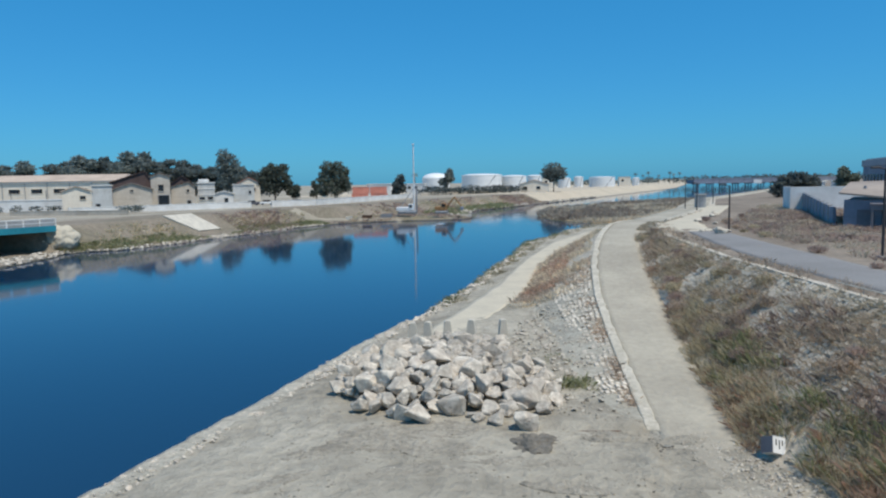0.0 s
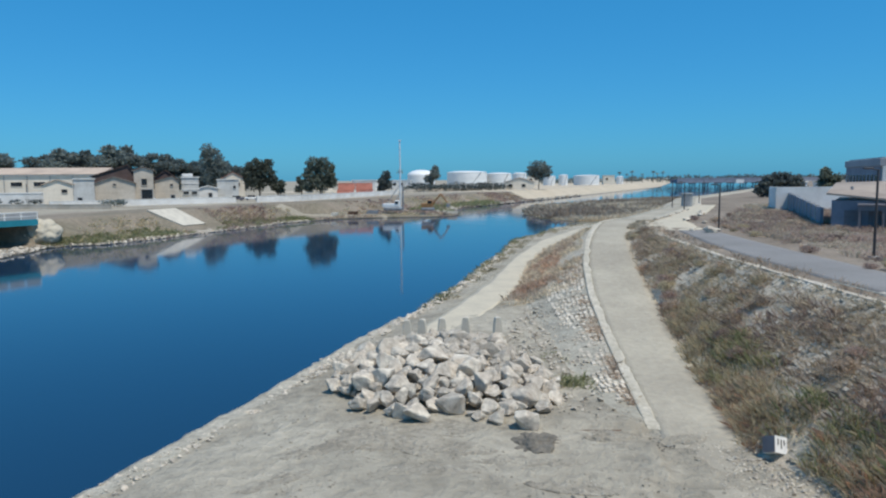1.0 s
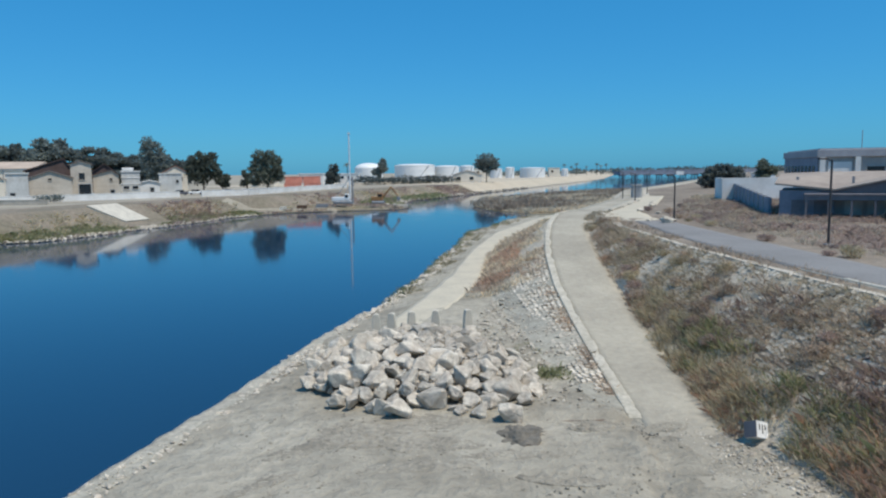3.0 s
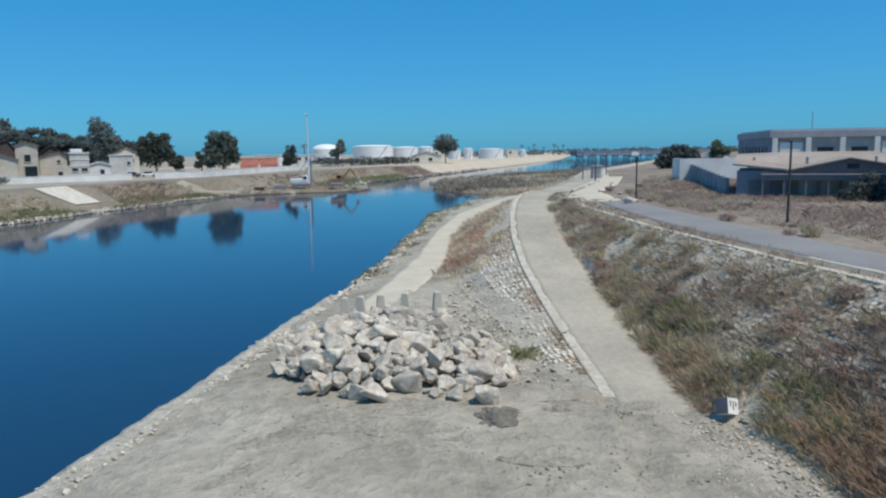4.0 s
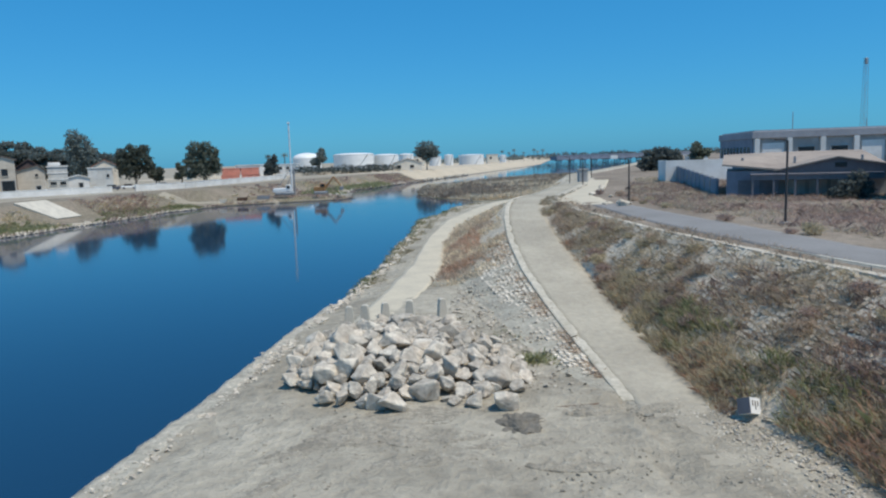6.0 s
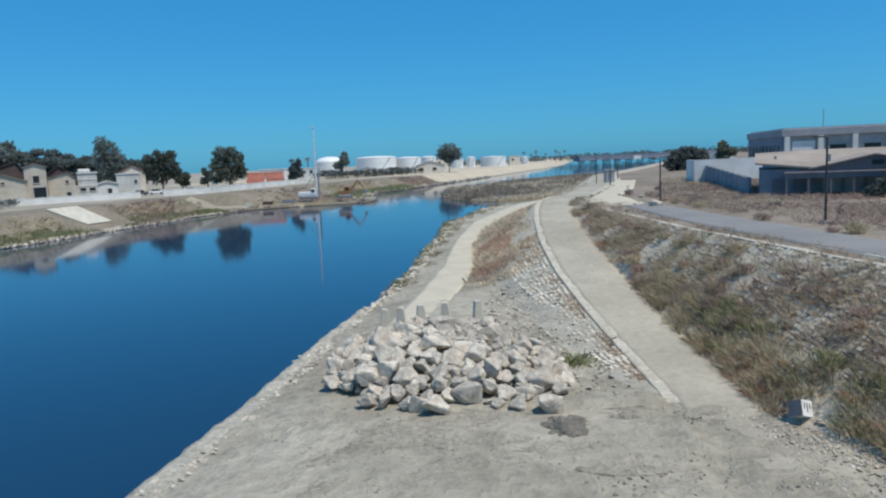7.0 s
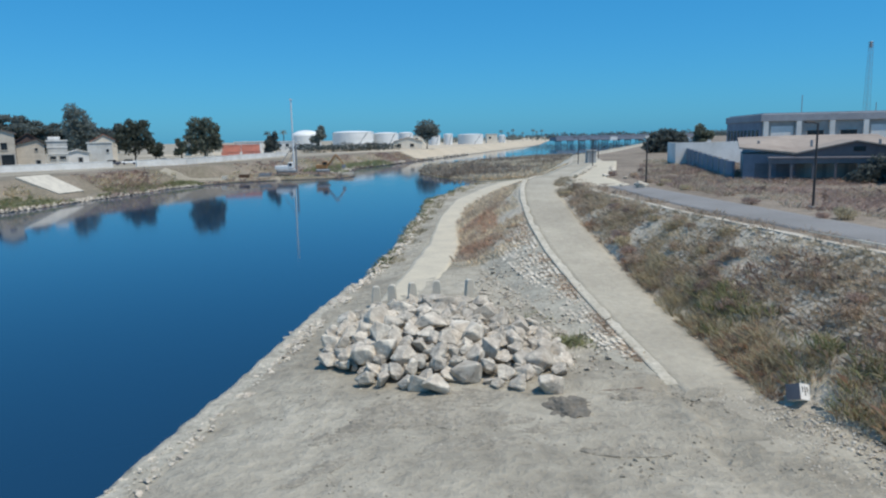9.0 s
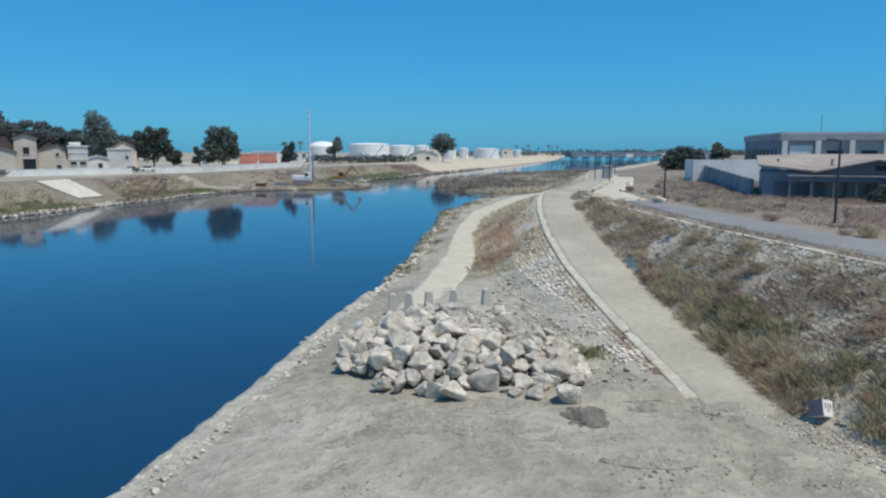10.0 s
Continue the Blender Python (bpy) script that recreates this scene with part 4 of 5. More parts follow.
def car(x, y, turn, paint, label):
    t = thing("parked_car", x, y, 2.62, label, "car", "cars in the yard", turn)
    bm = bmesh.new()
    box(bm, -2.1, 2.1, -0.85, 0.85, 0.35, 0.95, 0.12)
    part("body", bm, paint, t)
    bm = bmesh.new()
    box(bm, -1.3, 1.0, -0.75, 0.75, 0.95, 1.5, 0.2)
    part("cabin", bm, M_DARK, t)
    for sx in (-1.3, 1.3):
        for sy in (-0.8, 0.8):
            part("wheel", rods(((sx, sy - 0.1, 0.33), (sx, sy + 0.1, 0.33), 0.33), seg=14), M_BLACK, t)


car(-91, 205, 15, M_BLACK, "dark car parked beside the yard wall")
car(-88, 209, 20, M_WSTEEL, "white car parked beside the yard wall")
car(-80, 214, 10, M_BLACK, "dark car parked beside the yard wall")


# ---- the upper platform ----
def lamp_post(x, y, h, label, head=True, r=0.075, group="poles along the upper road"):
    t = thing("utility_pole", x, y, land_z(x, y), label, "pole", group)
    part("shaft", rods(((0, 0, -0.3), (0, 0, h), r, r * 0.75), seg=10), M_POLE, t)
    part("base_plate", boxes((-0.2, 0.2, -0.2, 0.2, -0.02, 0.1), bevel=0.02), M_STEEL, t)
    if head:
        part("bracket", rods(((0, 0, h - 0.05), (-0.35, 0, h + 0.05), 0.035), seg=6), M_POLE, t)
        part("lamp_head", boxes((-0.75, -0.25, -0.11, 0.11, h, h + 0.1), bevel=0.03), M_POLE, t)


lamp_post(17.6, 41.0, 4.8, "dark slender steel lamp pole beside the upper road")
lamp_post(14.4, 61.0, 3.8, "dark slender steel lamp pole beside the upper road")
lamp_post(19.3, 108, 4.0, "dark slender steel lamp pole beside the track")
lamp_post(19.0, 98, 3.8, "dark slender steel lamp pole beside the track")
lamp_post(27.5, 128, 3.6, "dark slender steel lamp pole beside the track", False)
lamp_post(40, 180, 3.6, "dark slender steel lamp pole beside the track", False)
gb = thing("concrete_kiosk", 22.2, 112, 4.1, "small grey concrete kiosk beside the track", "kiosk")
part("body", boxes((-0.7, 0.7, -0.7, 0.7, -0.1, 1.9), bevel=0.05), M_GREYWALL, gb)
part("roof", boxes((-0.82, 0.82, -0.82, 0.82, 1.9, 2.03), bevel=0.03), M_GREYWALL, gb)
part("door", boxes((-0.35, 0.35, -0.75, -0.7, 0.05, 1.7)), M_STEEL, gb)

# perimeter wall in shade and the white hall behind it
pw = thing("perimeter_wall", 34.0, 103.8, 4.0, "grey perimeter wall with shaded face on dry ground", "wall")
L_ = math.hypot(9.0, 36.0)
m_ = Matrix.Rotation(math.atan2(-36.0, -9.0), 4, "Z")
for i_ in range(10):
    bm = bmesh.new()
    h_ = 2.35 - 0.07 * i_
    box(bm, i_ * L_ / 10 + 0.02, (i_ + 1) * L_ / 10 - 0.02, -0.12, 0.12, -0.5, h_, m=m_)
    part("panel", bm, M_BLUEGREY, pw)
    bm = bmesh.new()
    box(bm, i_ * L_ / 10 - 0.18, i_ * L_ / 10 + 0.18, -0.2, 0.2, -0.5, h_ + 0.1, m=m_)
    part("pier", bm, M_GREYWALL, pw)
hall = thing("white_hall", 31.6, 101.0, 4.0, "plain white walled enclosure above a dark perimeter wall", "building", "", -7)
part("wall", boxes((0, 9.2, 0, 0.35, -0.4, 3.15)), M_WHITEWALL, hall)
part("wall", boxes((8.85, 9.2, 0.35, 5, -0.4, 3.15)), M_WHITEWALL, hall)
part("wall", boxes((0, 0.35, 0.35, 5, -0.4, 3.15)), M_WHITEWALL, hall)
part("roof", boxes((0.35, 8.85, 0.35, 4.8, 2.85, 3.0)), M_PALEROOF, hall)

# long two-storey building behind
rb = thing("industrial_building", 53.3, 120, 4.1, "long two-storey industrial block with piers and dark windows", "building", "", -11)
part("wall", boxes((0, 70, 0, 24, -0.5, 6.0)), M_GREYWALL, rb)
part("cornice", boxes((-0.4, 70.4, -0.5, 24.4, 6.0, 7.2), bevel=0.06), M_BAND, rb)
part("roof", boxes((0.2, 69.8, 0.2, 23.8, 7.2, 7.4)), M_BAND, rb)
part("wall", boxes((-0.2, 0.1, 0.1, 24, -0.5, 6.6)), M_BLUEGREY, rb, "blue-grey end wall")
for i_ in range(9):
    part("slit_window", boxes((-0.26, -0.18, 1.5 + 2.5 * i_, 2.9 + 2.5 * i_, 2.6, 4.6)), M_DARK, rb)
for i_ in range(12):
    part("pier", boxes((0.1 + 5.2 * i_, 0.9 + 5.2 * i_, -0.5, 0.05, -0.5, 6.0)), M_WHITEWALL, rb)
    if i_ % 3 != 0:
        window(rb, 1.9 + 5.2 * i_, 4.5 + 5.2 * i_, 2.8, 4.4, -0.02, M_GREYWALL)
    else:
        part("panel", boxes((1.4 + 5.2 * i_, 4.9 + 5.2 * i_, -0.12, 0.0, 0, 5.2)), M_WHITEWALL, rb)
for x_, h_ in ((8, 3.2), (20, 1.6), (33, 2.0)):
    part("roof_pipe", rods(((x_, 6, 7.3), (x_, 6, 7.3 + h_), 0.07), seg=6), M_STEEL, rb)

# nearer low hall: pale roof, brown gable over a shaded porch
lh = thing("low_hall", 25.2, 66.3, 4.1, "low hall with pale sheet roof, brown gable and shaded porch", "building", "", -24)
part("wall", boxes((0, 13.2, 0.3, 16, -0.4, 2.2)), M_GREYWALL, lh)
part("wall", boxes((0, 4.4, -0.4, 0.3, -0.4, 2.35)), M_BLUEGREY, lh, "blue-grey end bay")
part("shutter", boxes((1.0, 2.3, -0.46, -0.4, 0, 1.5)), M_FACADE, lh)
part("shutter", boxes((2.8, 4.0, -0.46, -0.4, 0, 1.5)), M_FACADE, lh)
bm = bmesh.new()
rows_ = [[bm.verts.new((x_, y_, z_ + up_)) for x_, y_, z_ in ((-0.4, -0.8, 2.85), (4.6, -0.8, 2.3), (13.4, -0.2, 2.3), (13.4, 16.2, 3.75), (4.6, 16.2, 3.75), (-0.4, 16.2, 3.6))] for up_ in (0, 0.16)]
for r_ in rows_:
    bm.faces.new(r_[0:2] + r_[4:6])
    bm.faces.new(r_[1:5])
for k_ in range(6):
    bm.faces.new((rows_[0][k_], rows_[0][(k_ + 1) % 6], rows_[1][(k_ + 1) % 6], rows_[1][k_]))
part("roof", bm, M_DUSTROOF, lh, "pale brown sheet roof")
bm = bmesh.new()
f_ = bm.faces.new([bm.verts.new((x_, -1.0, z_)) for x_, z_ in ((4.2, 2.05), (13.2, 2.05), (13.2, 2.6), (9.0, 3.35), (4.2, 2.3))])
for v in bmesh.ops.extrude_face_region(bm, geom=[f_])["geom"]:
    if isinstance(v, bmesh.types.BMVert):
        v.co.y += 1.6
gb_ = part("gable", bm, M_DIM, lh, "dim brown gable")
part("louvre", boxes((8.8, 9.7, -1.06, -1.0, 2.55, 2.95)), M_DARK, gb_)
for (xa_, za_), (xb_, zb_) in (((4.0, 2.27), (9.0, 3.37)), ((9.0, 3.37), (13.4, 2.57))):
    bm = bmesh.new()
    q_ = [bm.verts.new((x_, y_, z_ + u_)) for u_ in (0.01, 0.13) for x_, y_, z_ in ((xa_, -1.25, za_), (xb_, -1.25, zb_), (xb_, 7.0, zb_), (xa_, 7.0, za_))]
    for k_ in ((0, 1, 2, 3), (4, 5, 6, 7), (0, 1, 5, 4), (1, 2, 6, 5), (2, 3, 7, 6), (3, 0, 4, 7)):
        bm.faces.new([q_[n_] for n_ in k_])
    part("gable_roof", bm, M_DUSTROOF, lh)
part("porch_roof", boxes((2.0, 12.4, -2.4, -0.9, 1.95, 2.1), bevel=0.02), M_DIM, lh)
part("beam", boxes((2.0, 12.4, -2.35, -2.15, 1.55, 1.95)), M_DIM, lh)
for i_ in range(6):
    part("column", boxes((2.1 + 1.72 * i_, 2.28 + 1.72 * i_, -2.34, -2.16, -0.4, 1.6)), M_DIM, lh)
for i_ in range(4):
    part("panel", boxes((5.2 + 1.75 * i_, 6.6 + 1.75 * i_, 0.2, 0.3, -0.1, 1.5)), M_PALEGREY, lh)
for x_ in (1.4, 6.0, 11.6):
    part("roof_vent", rods(((x_, 4, 2.6), (x_, 4, 3.5), 0.12), seg=8), M_STEEL, lh)

bk = thing("blue_grey_house", 33.4, 54.6, 4.1, "blue-grey rendered house with pale hipped roof and tall windows", "house", "", -28)
part("wall", boxes((0, 16, 0, 5, -0.4, 4.6), bevel=0.25), M_DEEPBLUE, bk)
part("plinth", boxes((-0.08, 16.1, -0.08, 5.0, -0.4, 0.7)), M_GREYWALL, bk)
part("cornice", boxes((-0.2, 16.2, -0.2, 5.2, 4.6, 4.8), bevel=0.04), M_PALEGREY, bk)
bm = bmesh.new()
lo_ = [bm.verts.new((x_, y_, 4.8)) for x_, y_ in ((-0.3, -0.3), (16.3, -0.3), (16.3, 5.3), (-0.3, 5.3))]
hi_ = [bm.verts.new((x_, y_, 5.9)) for x_, y_ in ((3.5, 2.5), (12.5, 2.5))]
bm.faces.new(lo_)
for k_ in ((lo_[0], lo_[1], hi_[1], hi_[0]), (lo_[1], lo_[2], hi_[1]), (lo_[2], lo_[3], hi_[0], hi_[1]), (lo_[3], lo_[0], hi_[0])):
    bm.faces.new(k_)
part("roof", bm, M_PALEGREY, bk, "pale grey hipped roof")
for i_ in range(7):
    part("pilaster", boxes((1.3 + 2.1 * i_, 1.65 + 2.1 * i_, -0.16, 0.02, 0.7, 4.6), bevel=0.02), M_PALEGREY, bk)
for i_ in range(6):
    window(bk, 2.1 + 2.1 * i_, 3.0 + 2.1 * i_, 1.9, 3.9, 0, M_PALEGREY, 0.08)
# Bush added to make the dark shadow wedge left of the house.
tree(32.6, 58.2, 4.1, 2.2, [(0, 0, 1.3, 0.9, 1.0), (-1.1, -0.3, 0.8, 0.9, 0.8), (-2.0, -0.4, 0.45, 0.8, 0.5), (0.5, -0.3, 0.8, 0.8, 0.9)], "dark leafy bush standing in for a shadow beside the house", M_LEAF2, 1800, 0.14, 41, "", 0.07)


def lattice_tower(x, y, h, label):
    t = thing("lattice_mast", x, y, 4.1, label, "mast", "tall masts")
    w = 1.1
    for sx in (-1, 1):
        for sy in (-1, 1):
            part("leg", rods(((sx * w, sy * w, -0.5), (sx * w * 0.55, sy * w * 0.55, h), 0.06), seg=5), M_STEEL, t)
    bm = bmesh.new()
    n = int(h / 2.4)
    for i in range(n):
        a, b = i / n, (i + 1) / n
        wa, wb = w * (1 - 0.45 * a), w * (1 - 0.45 * b)
        for sx, sy, ex, ey in ((-1, -1, 1, -1), (1, -1, 1, 1), (1, 1, -1, 1), (-1, 1, -1, -1)):
            rod(bm, (sx * wa, sy * wa, a * h), (ex * wb, ey * wb, b * h), 0.03, seg=4, ends=False)
    part("bracing", bm, M_STEEL, t)
    part("antenna", boxes((-0.5, 0.5, -0.5, 0.5, h - 2.6, h), bevel=0.15), M_STEEL, t, "grey antenna drum")


lattice_tower(188, 302, 41, "tall thin lattice antenna mast behind the works")
lattice_tower(207, 302, 47, "tall thin lattice antenna mast behind the works")
tree(52.4, 163, 3.2, 6.0, [(-2.4, 0, 3.8, 2.4, 1.9), (0, 0, 4.2, 2.6, 2.1), (2.4, 0, 3.9, 2.4, 1.9), (-3.6, 0, 2.4, 2.0, 1.5), (3.5, 0, 2.4, 2.0, 1.5), (0, 0, 2.0, 3.6, 1.6)],
     "broad dark bushy tree on the platform edge", M_LEAF2, 5200, 0.34, 31)
tree(88, 230, 4.1, 6.8, crown(6.8, 7, 5, 33, 0.2), "rounded green tree near white sheds", M_LEAF, 2200, 0.5, 33)
tree(96, 226, 4.1, 8.2, crown(8.2, 2.6, 4, 34, 0.2), "slim upright green tree near white sheds", M_LEAF2, 900, 0.4, 34)
for x_, y_, w_ in ((82, 250, 7), (93, 250, 6)):
    block(x_, x_ + w_, y_, 6, 2.4, M_WHITEWALL, "small far white shed on the platform", 4.1, doors=((1, 2, 2.0),))

# ---- far road bridge ----
fbr = thing("road_bridge", 150, 700, 0, "long low concrete road bridge across the far river", "bridge")
m_ = Matrix.Rotation(math.atan2(60, 150), 4, "Z")
bm = bmesh.new()
box(bm, -24, 160, -6, 6, 3.2, 6.8, m=m_)
part("deck", bm, M_BLUEGREY, fbr)
bm = bmesh.new()
box(bm, -24, 160, -6.2, -5.9, 6.8, 7.8, m=m_)
part("parapet", bm, M_BLUEGREY, fbr)
for i_ in range(13):
    bm = bmesh.new()
    for k_ in (-4, 0, 4):
        rod(bm, m_ @ Vector((i_ * 14 - 18, k_, -4)), m_ @ Vector((i_ * 14 - 18, k_, 2.5)), 0.5)
    box(bm, i_ * 14 - 18.8, i_ * 14 - 17.2, -5.5, 5.5, 2.4, 3.2, m=m_)
    part("pier", bm, M_BLUEGREY, fbr)
for i_ in (2, 4):
    bm = bmesh.new()
    box(bm, i_ * 22 - 5, i_ * 22 + 4, -6.6, -6.2, 2.6, 6.2, m=m_)
    part("white_panel", bm, M_WHITEWALL, fbr)


# ---- distant woods on the horizon ----
def far_woods(name, x0, x1, y0, y1, n, h, seed, label):
    rng = np.random.RandomState(seed)
    blobs = [(x0 + (x1 - x0) * u, y0 + (y1 - y0) * u, 3 + h * 0.4, h * rng.uniform(0.7, 1.6), h * rng.uniform(0.35, 0.65)) for u in np.linspace(0, 1, n)]
    ob = leaf_cloud(name, blobs, n * 220, h * 0.13, M_LEAF2, None, seed)
    tagged(ob, label, "woods", kind="stuff")


far_woods("far_woods", 150, 420, 1150, 900, 24, 9, 1, "low dark line of distant trees")
far_woods("far_woods", 230, 900, 900, 700, 40, 8, 2, "low dark line of distant trees")
far_woods("far_woods", -60, 150, 640, 1100, 30, 6, 3, "low dark line of distant trees")
far_woods("far_hedge", -58, -18, 330, 385, 14, 4.0, 4, "dark green hedge in front of storage tanks")
far_woods("far_hedge", -140, -128, 160, 166, 4, 1.6, 5, "dark green hedge in the yard")
far_woods("far_hedge", -103.5, -101, 159, 160.5, 3, 1.6, 6, "dark green bushes beside the white wall")

sheet("road_kerb", lambda y: np.interp(y, (-60, 25, 27, 30, 34, 39, 47.5), (20, 13.06, 12.6, 12.2, 11.75, 11.25, 10.85)) - 0.16, lambda y: np.interp(y, (-60, 25, 27, 30, 34, 39, 47.5), (20, 13.06, 12.6, 12.2, 11.75, 11.25, 10.85)) - 0.01,
      np.arange(6, 29, 0.8), 0.09, M_KERB, "thin pale kerb along the asphalt road", steps=2, z=lambda y: 4.1, rough=0.06)

rl = thing("pipe_rail", 12.0, 24, 4.1, "low pale pipe rail on short posts beside the asphalt road", "rail")
at_rail = lambda y: (12.3 - 0.162 * (y - 24.0) - 12.0, y - 24.0)
for i_ in range(9):
    (xa_, ya_), (xb_, yb_) = at_rail(14.0 + 1.8 * i_), at_rail(15.8 + 1.8 * i_)
    part("rail", rods(((xa_, ya_, 0.2), (xb_, yb_, 0.2), 0.025), seg=6), M_KERB, rl)
    part("post", rods(((xa_, ya_, -0.1), (xa_, ya_, 0.2), 0.02), seg=6), M_STEEL, rl)
for x_, y_ in ((-183, 216), (-168, 214), (-160.5, 216), (-196, 217)):
    lamp_post(x_, y_, 5.6, "thin dark utility pole in the far yard", False, 0.13, "poles in the far yard")


def dry_shrub(seed):
    t = thing("dry_shrub", 0, 0, 0, "dry brown rounded shrub on the stony slope", "shrub", "shrubs on the slope")
    rng = random.Random(seed)
    for _ in range(9):
        a_, r_ = rng.uniform(0, 6.28), rng.uniform(0.15, 0.42)
        part("twig", rods(((0, 0, -0.05), (math.cos(a_) * r_, math.sin(a_) * r_, rng.uniform(0.25, 0.5)), 0.012, 0.004), seg=4), M_BARK, t)
    leaf_cloud("foliage", [(0, 0, 0.22, 0.42, 0.24), (0.22, 0.1, 0.2, 0.3, 0.2), (-0.2, -0.12, 0.22, 0.3, 0.22), (0.05, -0.2, 0.3, 0.25, 0.18)], 900, 0.035, (M_BROWN, M_OLIVE, M_DUSK)[seed % 3], t, seed)
    return t


kinds = [dry_shrub(s_) for s_ in range(6)]
rs_ = random.Random(9)
for n_ in range(64):
    y_ = 13 + 50 * rs_.random() ** 1.2
    u_ = rs_.uniform(0.12, 0.9)
    if n_ > 52:
        y_, u_ = rs_.uniform(30, 90), rs_.uniform(2.6, 6.0)
    x_ = line("track_r", y_) * (1 - u_) + line("slope_top", y_) * u_ if u_ < 1 else line("slope_top", y_) + u_ * 1.5
    at_ = pose(x_, y_, land_z(x_, y_), 0, 0, rs_.uniform(0, 360))
    if n_ < 6:
        kinds[n_].matrix_world = at_
        s_ob = kinds[n_]
    else:
        s_ob = copy_thing(rs_.choice(kinds), at_)
    k_ = rs_.uniform(0.7, 1.5)
    s_ob.scale = (k_, k_, k_ * rs_.uniform(0.7, 1.0))


# ---- weeds and grass ----
def tufts(name, pts, h, spread, blades, width, material, label, seed, droop=0.35):
    """Clumps of thin blades, as one object."""
    rng = np.random.RandomState(seed)
    pts = np.asarray(pts, float)
    n = len(pts) * blades
    base = np.repeat(pts[:, :3], blades, 0)
    sc = np.repeat(pts[:, 3], blades)
    a = rng.uniform(0, 2 * np.pi, n)
    r = rng.uniform(0, 1, n) ** 0.7
    d = np.stack([np.cos(a), np.sin(a), np.zeros(n)], 1)
    hh = h * sc * rng.uniform(0.5, 1.25, n) * (1 - 0.45 * r)
    root = base + d * (r * spread * sc * 0.6)[:, None]
    mid = root + d * (spread * sc * 0.35 * r)[:, None] + np.array([0, 0, 1.0]) * (hh * 0.6)[:, None]
    tip = root + d * (spread * sc * (0.35 + droop) * rng.uniform(0.3, 1.3, n))[:, None] + np.array([0, 0, 1.0]) * hh[:, None]
    b = rng.uniform(0, 2 * np.pi, n)
    side = np.stack([np.cos(b), np.sin(b), np.zeros(n)], 1) * (width * sc * rng.uniform(0.6, 1.3, n))[:, None]
    v = np.stack([root - side, root + side, mid + side, tip, mid - side], 1).reshape(-1, 3)
    f = np.arange(n * 5).reshape(-1, 5)
    ob = obj(name, v.tolist(), f.tolist(), material)
    return tagged(ob, label, "weeds", kind="stuff")


def scatter(n, ya, yb, u0, u1, a, b, seed, patch=0.0, scale=0.25, power=1.0):
    """Places between two lines of the land; patch: how far a noise field thins them."""
    rng = random.Random(seed)
    out = []
    while len(out) < n:
        y = ya + (yb - ya) * rng.random() ** power
        u = rng.uniform(u0, u1)
        x = line(a, y) * (1 - u) + (line(b, y) if isinstance(b, str) else line(a, y) + b) * u
        if (x - 6.6) ** 2 + (y - 21.6) ** 2 < 0.8:
            continue
        if 130 < y < 146 and x < -66 and -80 < x:
            continue
        if patch and noise.noise(Vector((x * scale, y * scale, seed))) < rng.uniform(-0.3, patch):
            continue
        out.append((x, y, land_z(x, y) - 0.03, rng.uniform(0.6, 1.4)))
    return out


tufts("dry_weeds", scatter(2300, 12, 74, 0.0, 1.0, "track_r", "slope_top", 1, 0.35), 0.27, 0.42, 15, 0.009, M_DRY, "dry straw-coloured weeds over the stone slope", 1)
tufts("brown_weeds", scatter(850, 12, 60, 0.1, 0.9, "track_r", "slope_top", 2, 0.55), 0.36, 0.5, 18, 0.010, M_BROWN, "dead brown weeds over the stone slope", 2)
tufts("dry_weeds", scatter(1500, 14, 56, 0.35, 1.0, "track_r", "slope_top", 31, 0.1), 0.19, 0.42, 14, 0.010, M_DRY, "low dry weeds between the blocks of the slope", 31)
tufts("dry_weeds", scatter(750, 14, 56, 0.3, 1.0, "track_r", "slope_top", 32, 0.35), 0.22, 0.42, 14, 0.010, M_OLIVE, "low dull olive weeds between the blocks of the slope", 32)
tufts("brown_weeds", scatter(400, 13, 34, 0.3, 0.85, "track_r", "slope_top", 33, 0.55), 0.4, 0.5, 20, 0.010, M_DUSK, "purple-brown dead weeds in clumps on the slope", 33)
tufts("olive_weeds", scatter(600, 13, 40, 0.0, 0.34, "track_r", "slope_top", 3, 0.4), 0.48, 0.5, 22, 0.010, M_OLIVE, "tall olive weeds at the foot of the slope", 3)
tufts("reddish_weeds", scatter(300, 12, 19.5, 0.05, 0.4, "track_r", "slope_top", 4, 0.2), 0.45, 0.5, 24, 0.010, M_RUST, "reddish dry weeds at the foot of the slope", 4)
tufts("reddish_weeds", scatter(70, 19, 27, 0.0, 0.25, "track_r", "slope_top", 34, 0.3), 0.4, 0.5, 22, 0.010, M_RUST, "reddish dry weeds in thin patches at the slope foot", 34)
tufts("reddish_weeds", scatter(260, 20, 50, 0.0, 0.15, "track_r", "slope_top", 24, 0.4), 0.3, 0.4, 18, 0.010, M_RUST, "reddish dry weeds beside the track", 24)
tufts("green_weeds", scatter(170, 14, 34, 0.05, 0.4, "track_r", "slope_top", 5, 0.4), 0.5, 0.5, 24, 0.012, M_GREEN, "green leafy weeds at the foot of the slope", 5)
tufts("dry_weeds", scatter(2200, 46, 118, 0.02, 0.95, "path_r", "kerb", 6, 0.2), 0.36, 0.4, 14, 0.014, M_DRY, "dry straw weeds between path and track", 6)
tufts("brown_weeds", scatter(1200, 48, 105, 0.02, 0.8, "path_r", "kerb", 7, 0.3), 0.36, 0.45, 14, 0.014, M_BROWN, "dead brown weeds between path and track", 7)
tufts("reddish_weeds", scatter(420, 50, 66, 0.05, 0.6, "path_r", "kerb", 8, 0.2), 0.32, 0.4, 14, 0.014, M_RUST, "reddish dry weeds between path and track", 8)
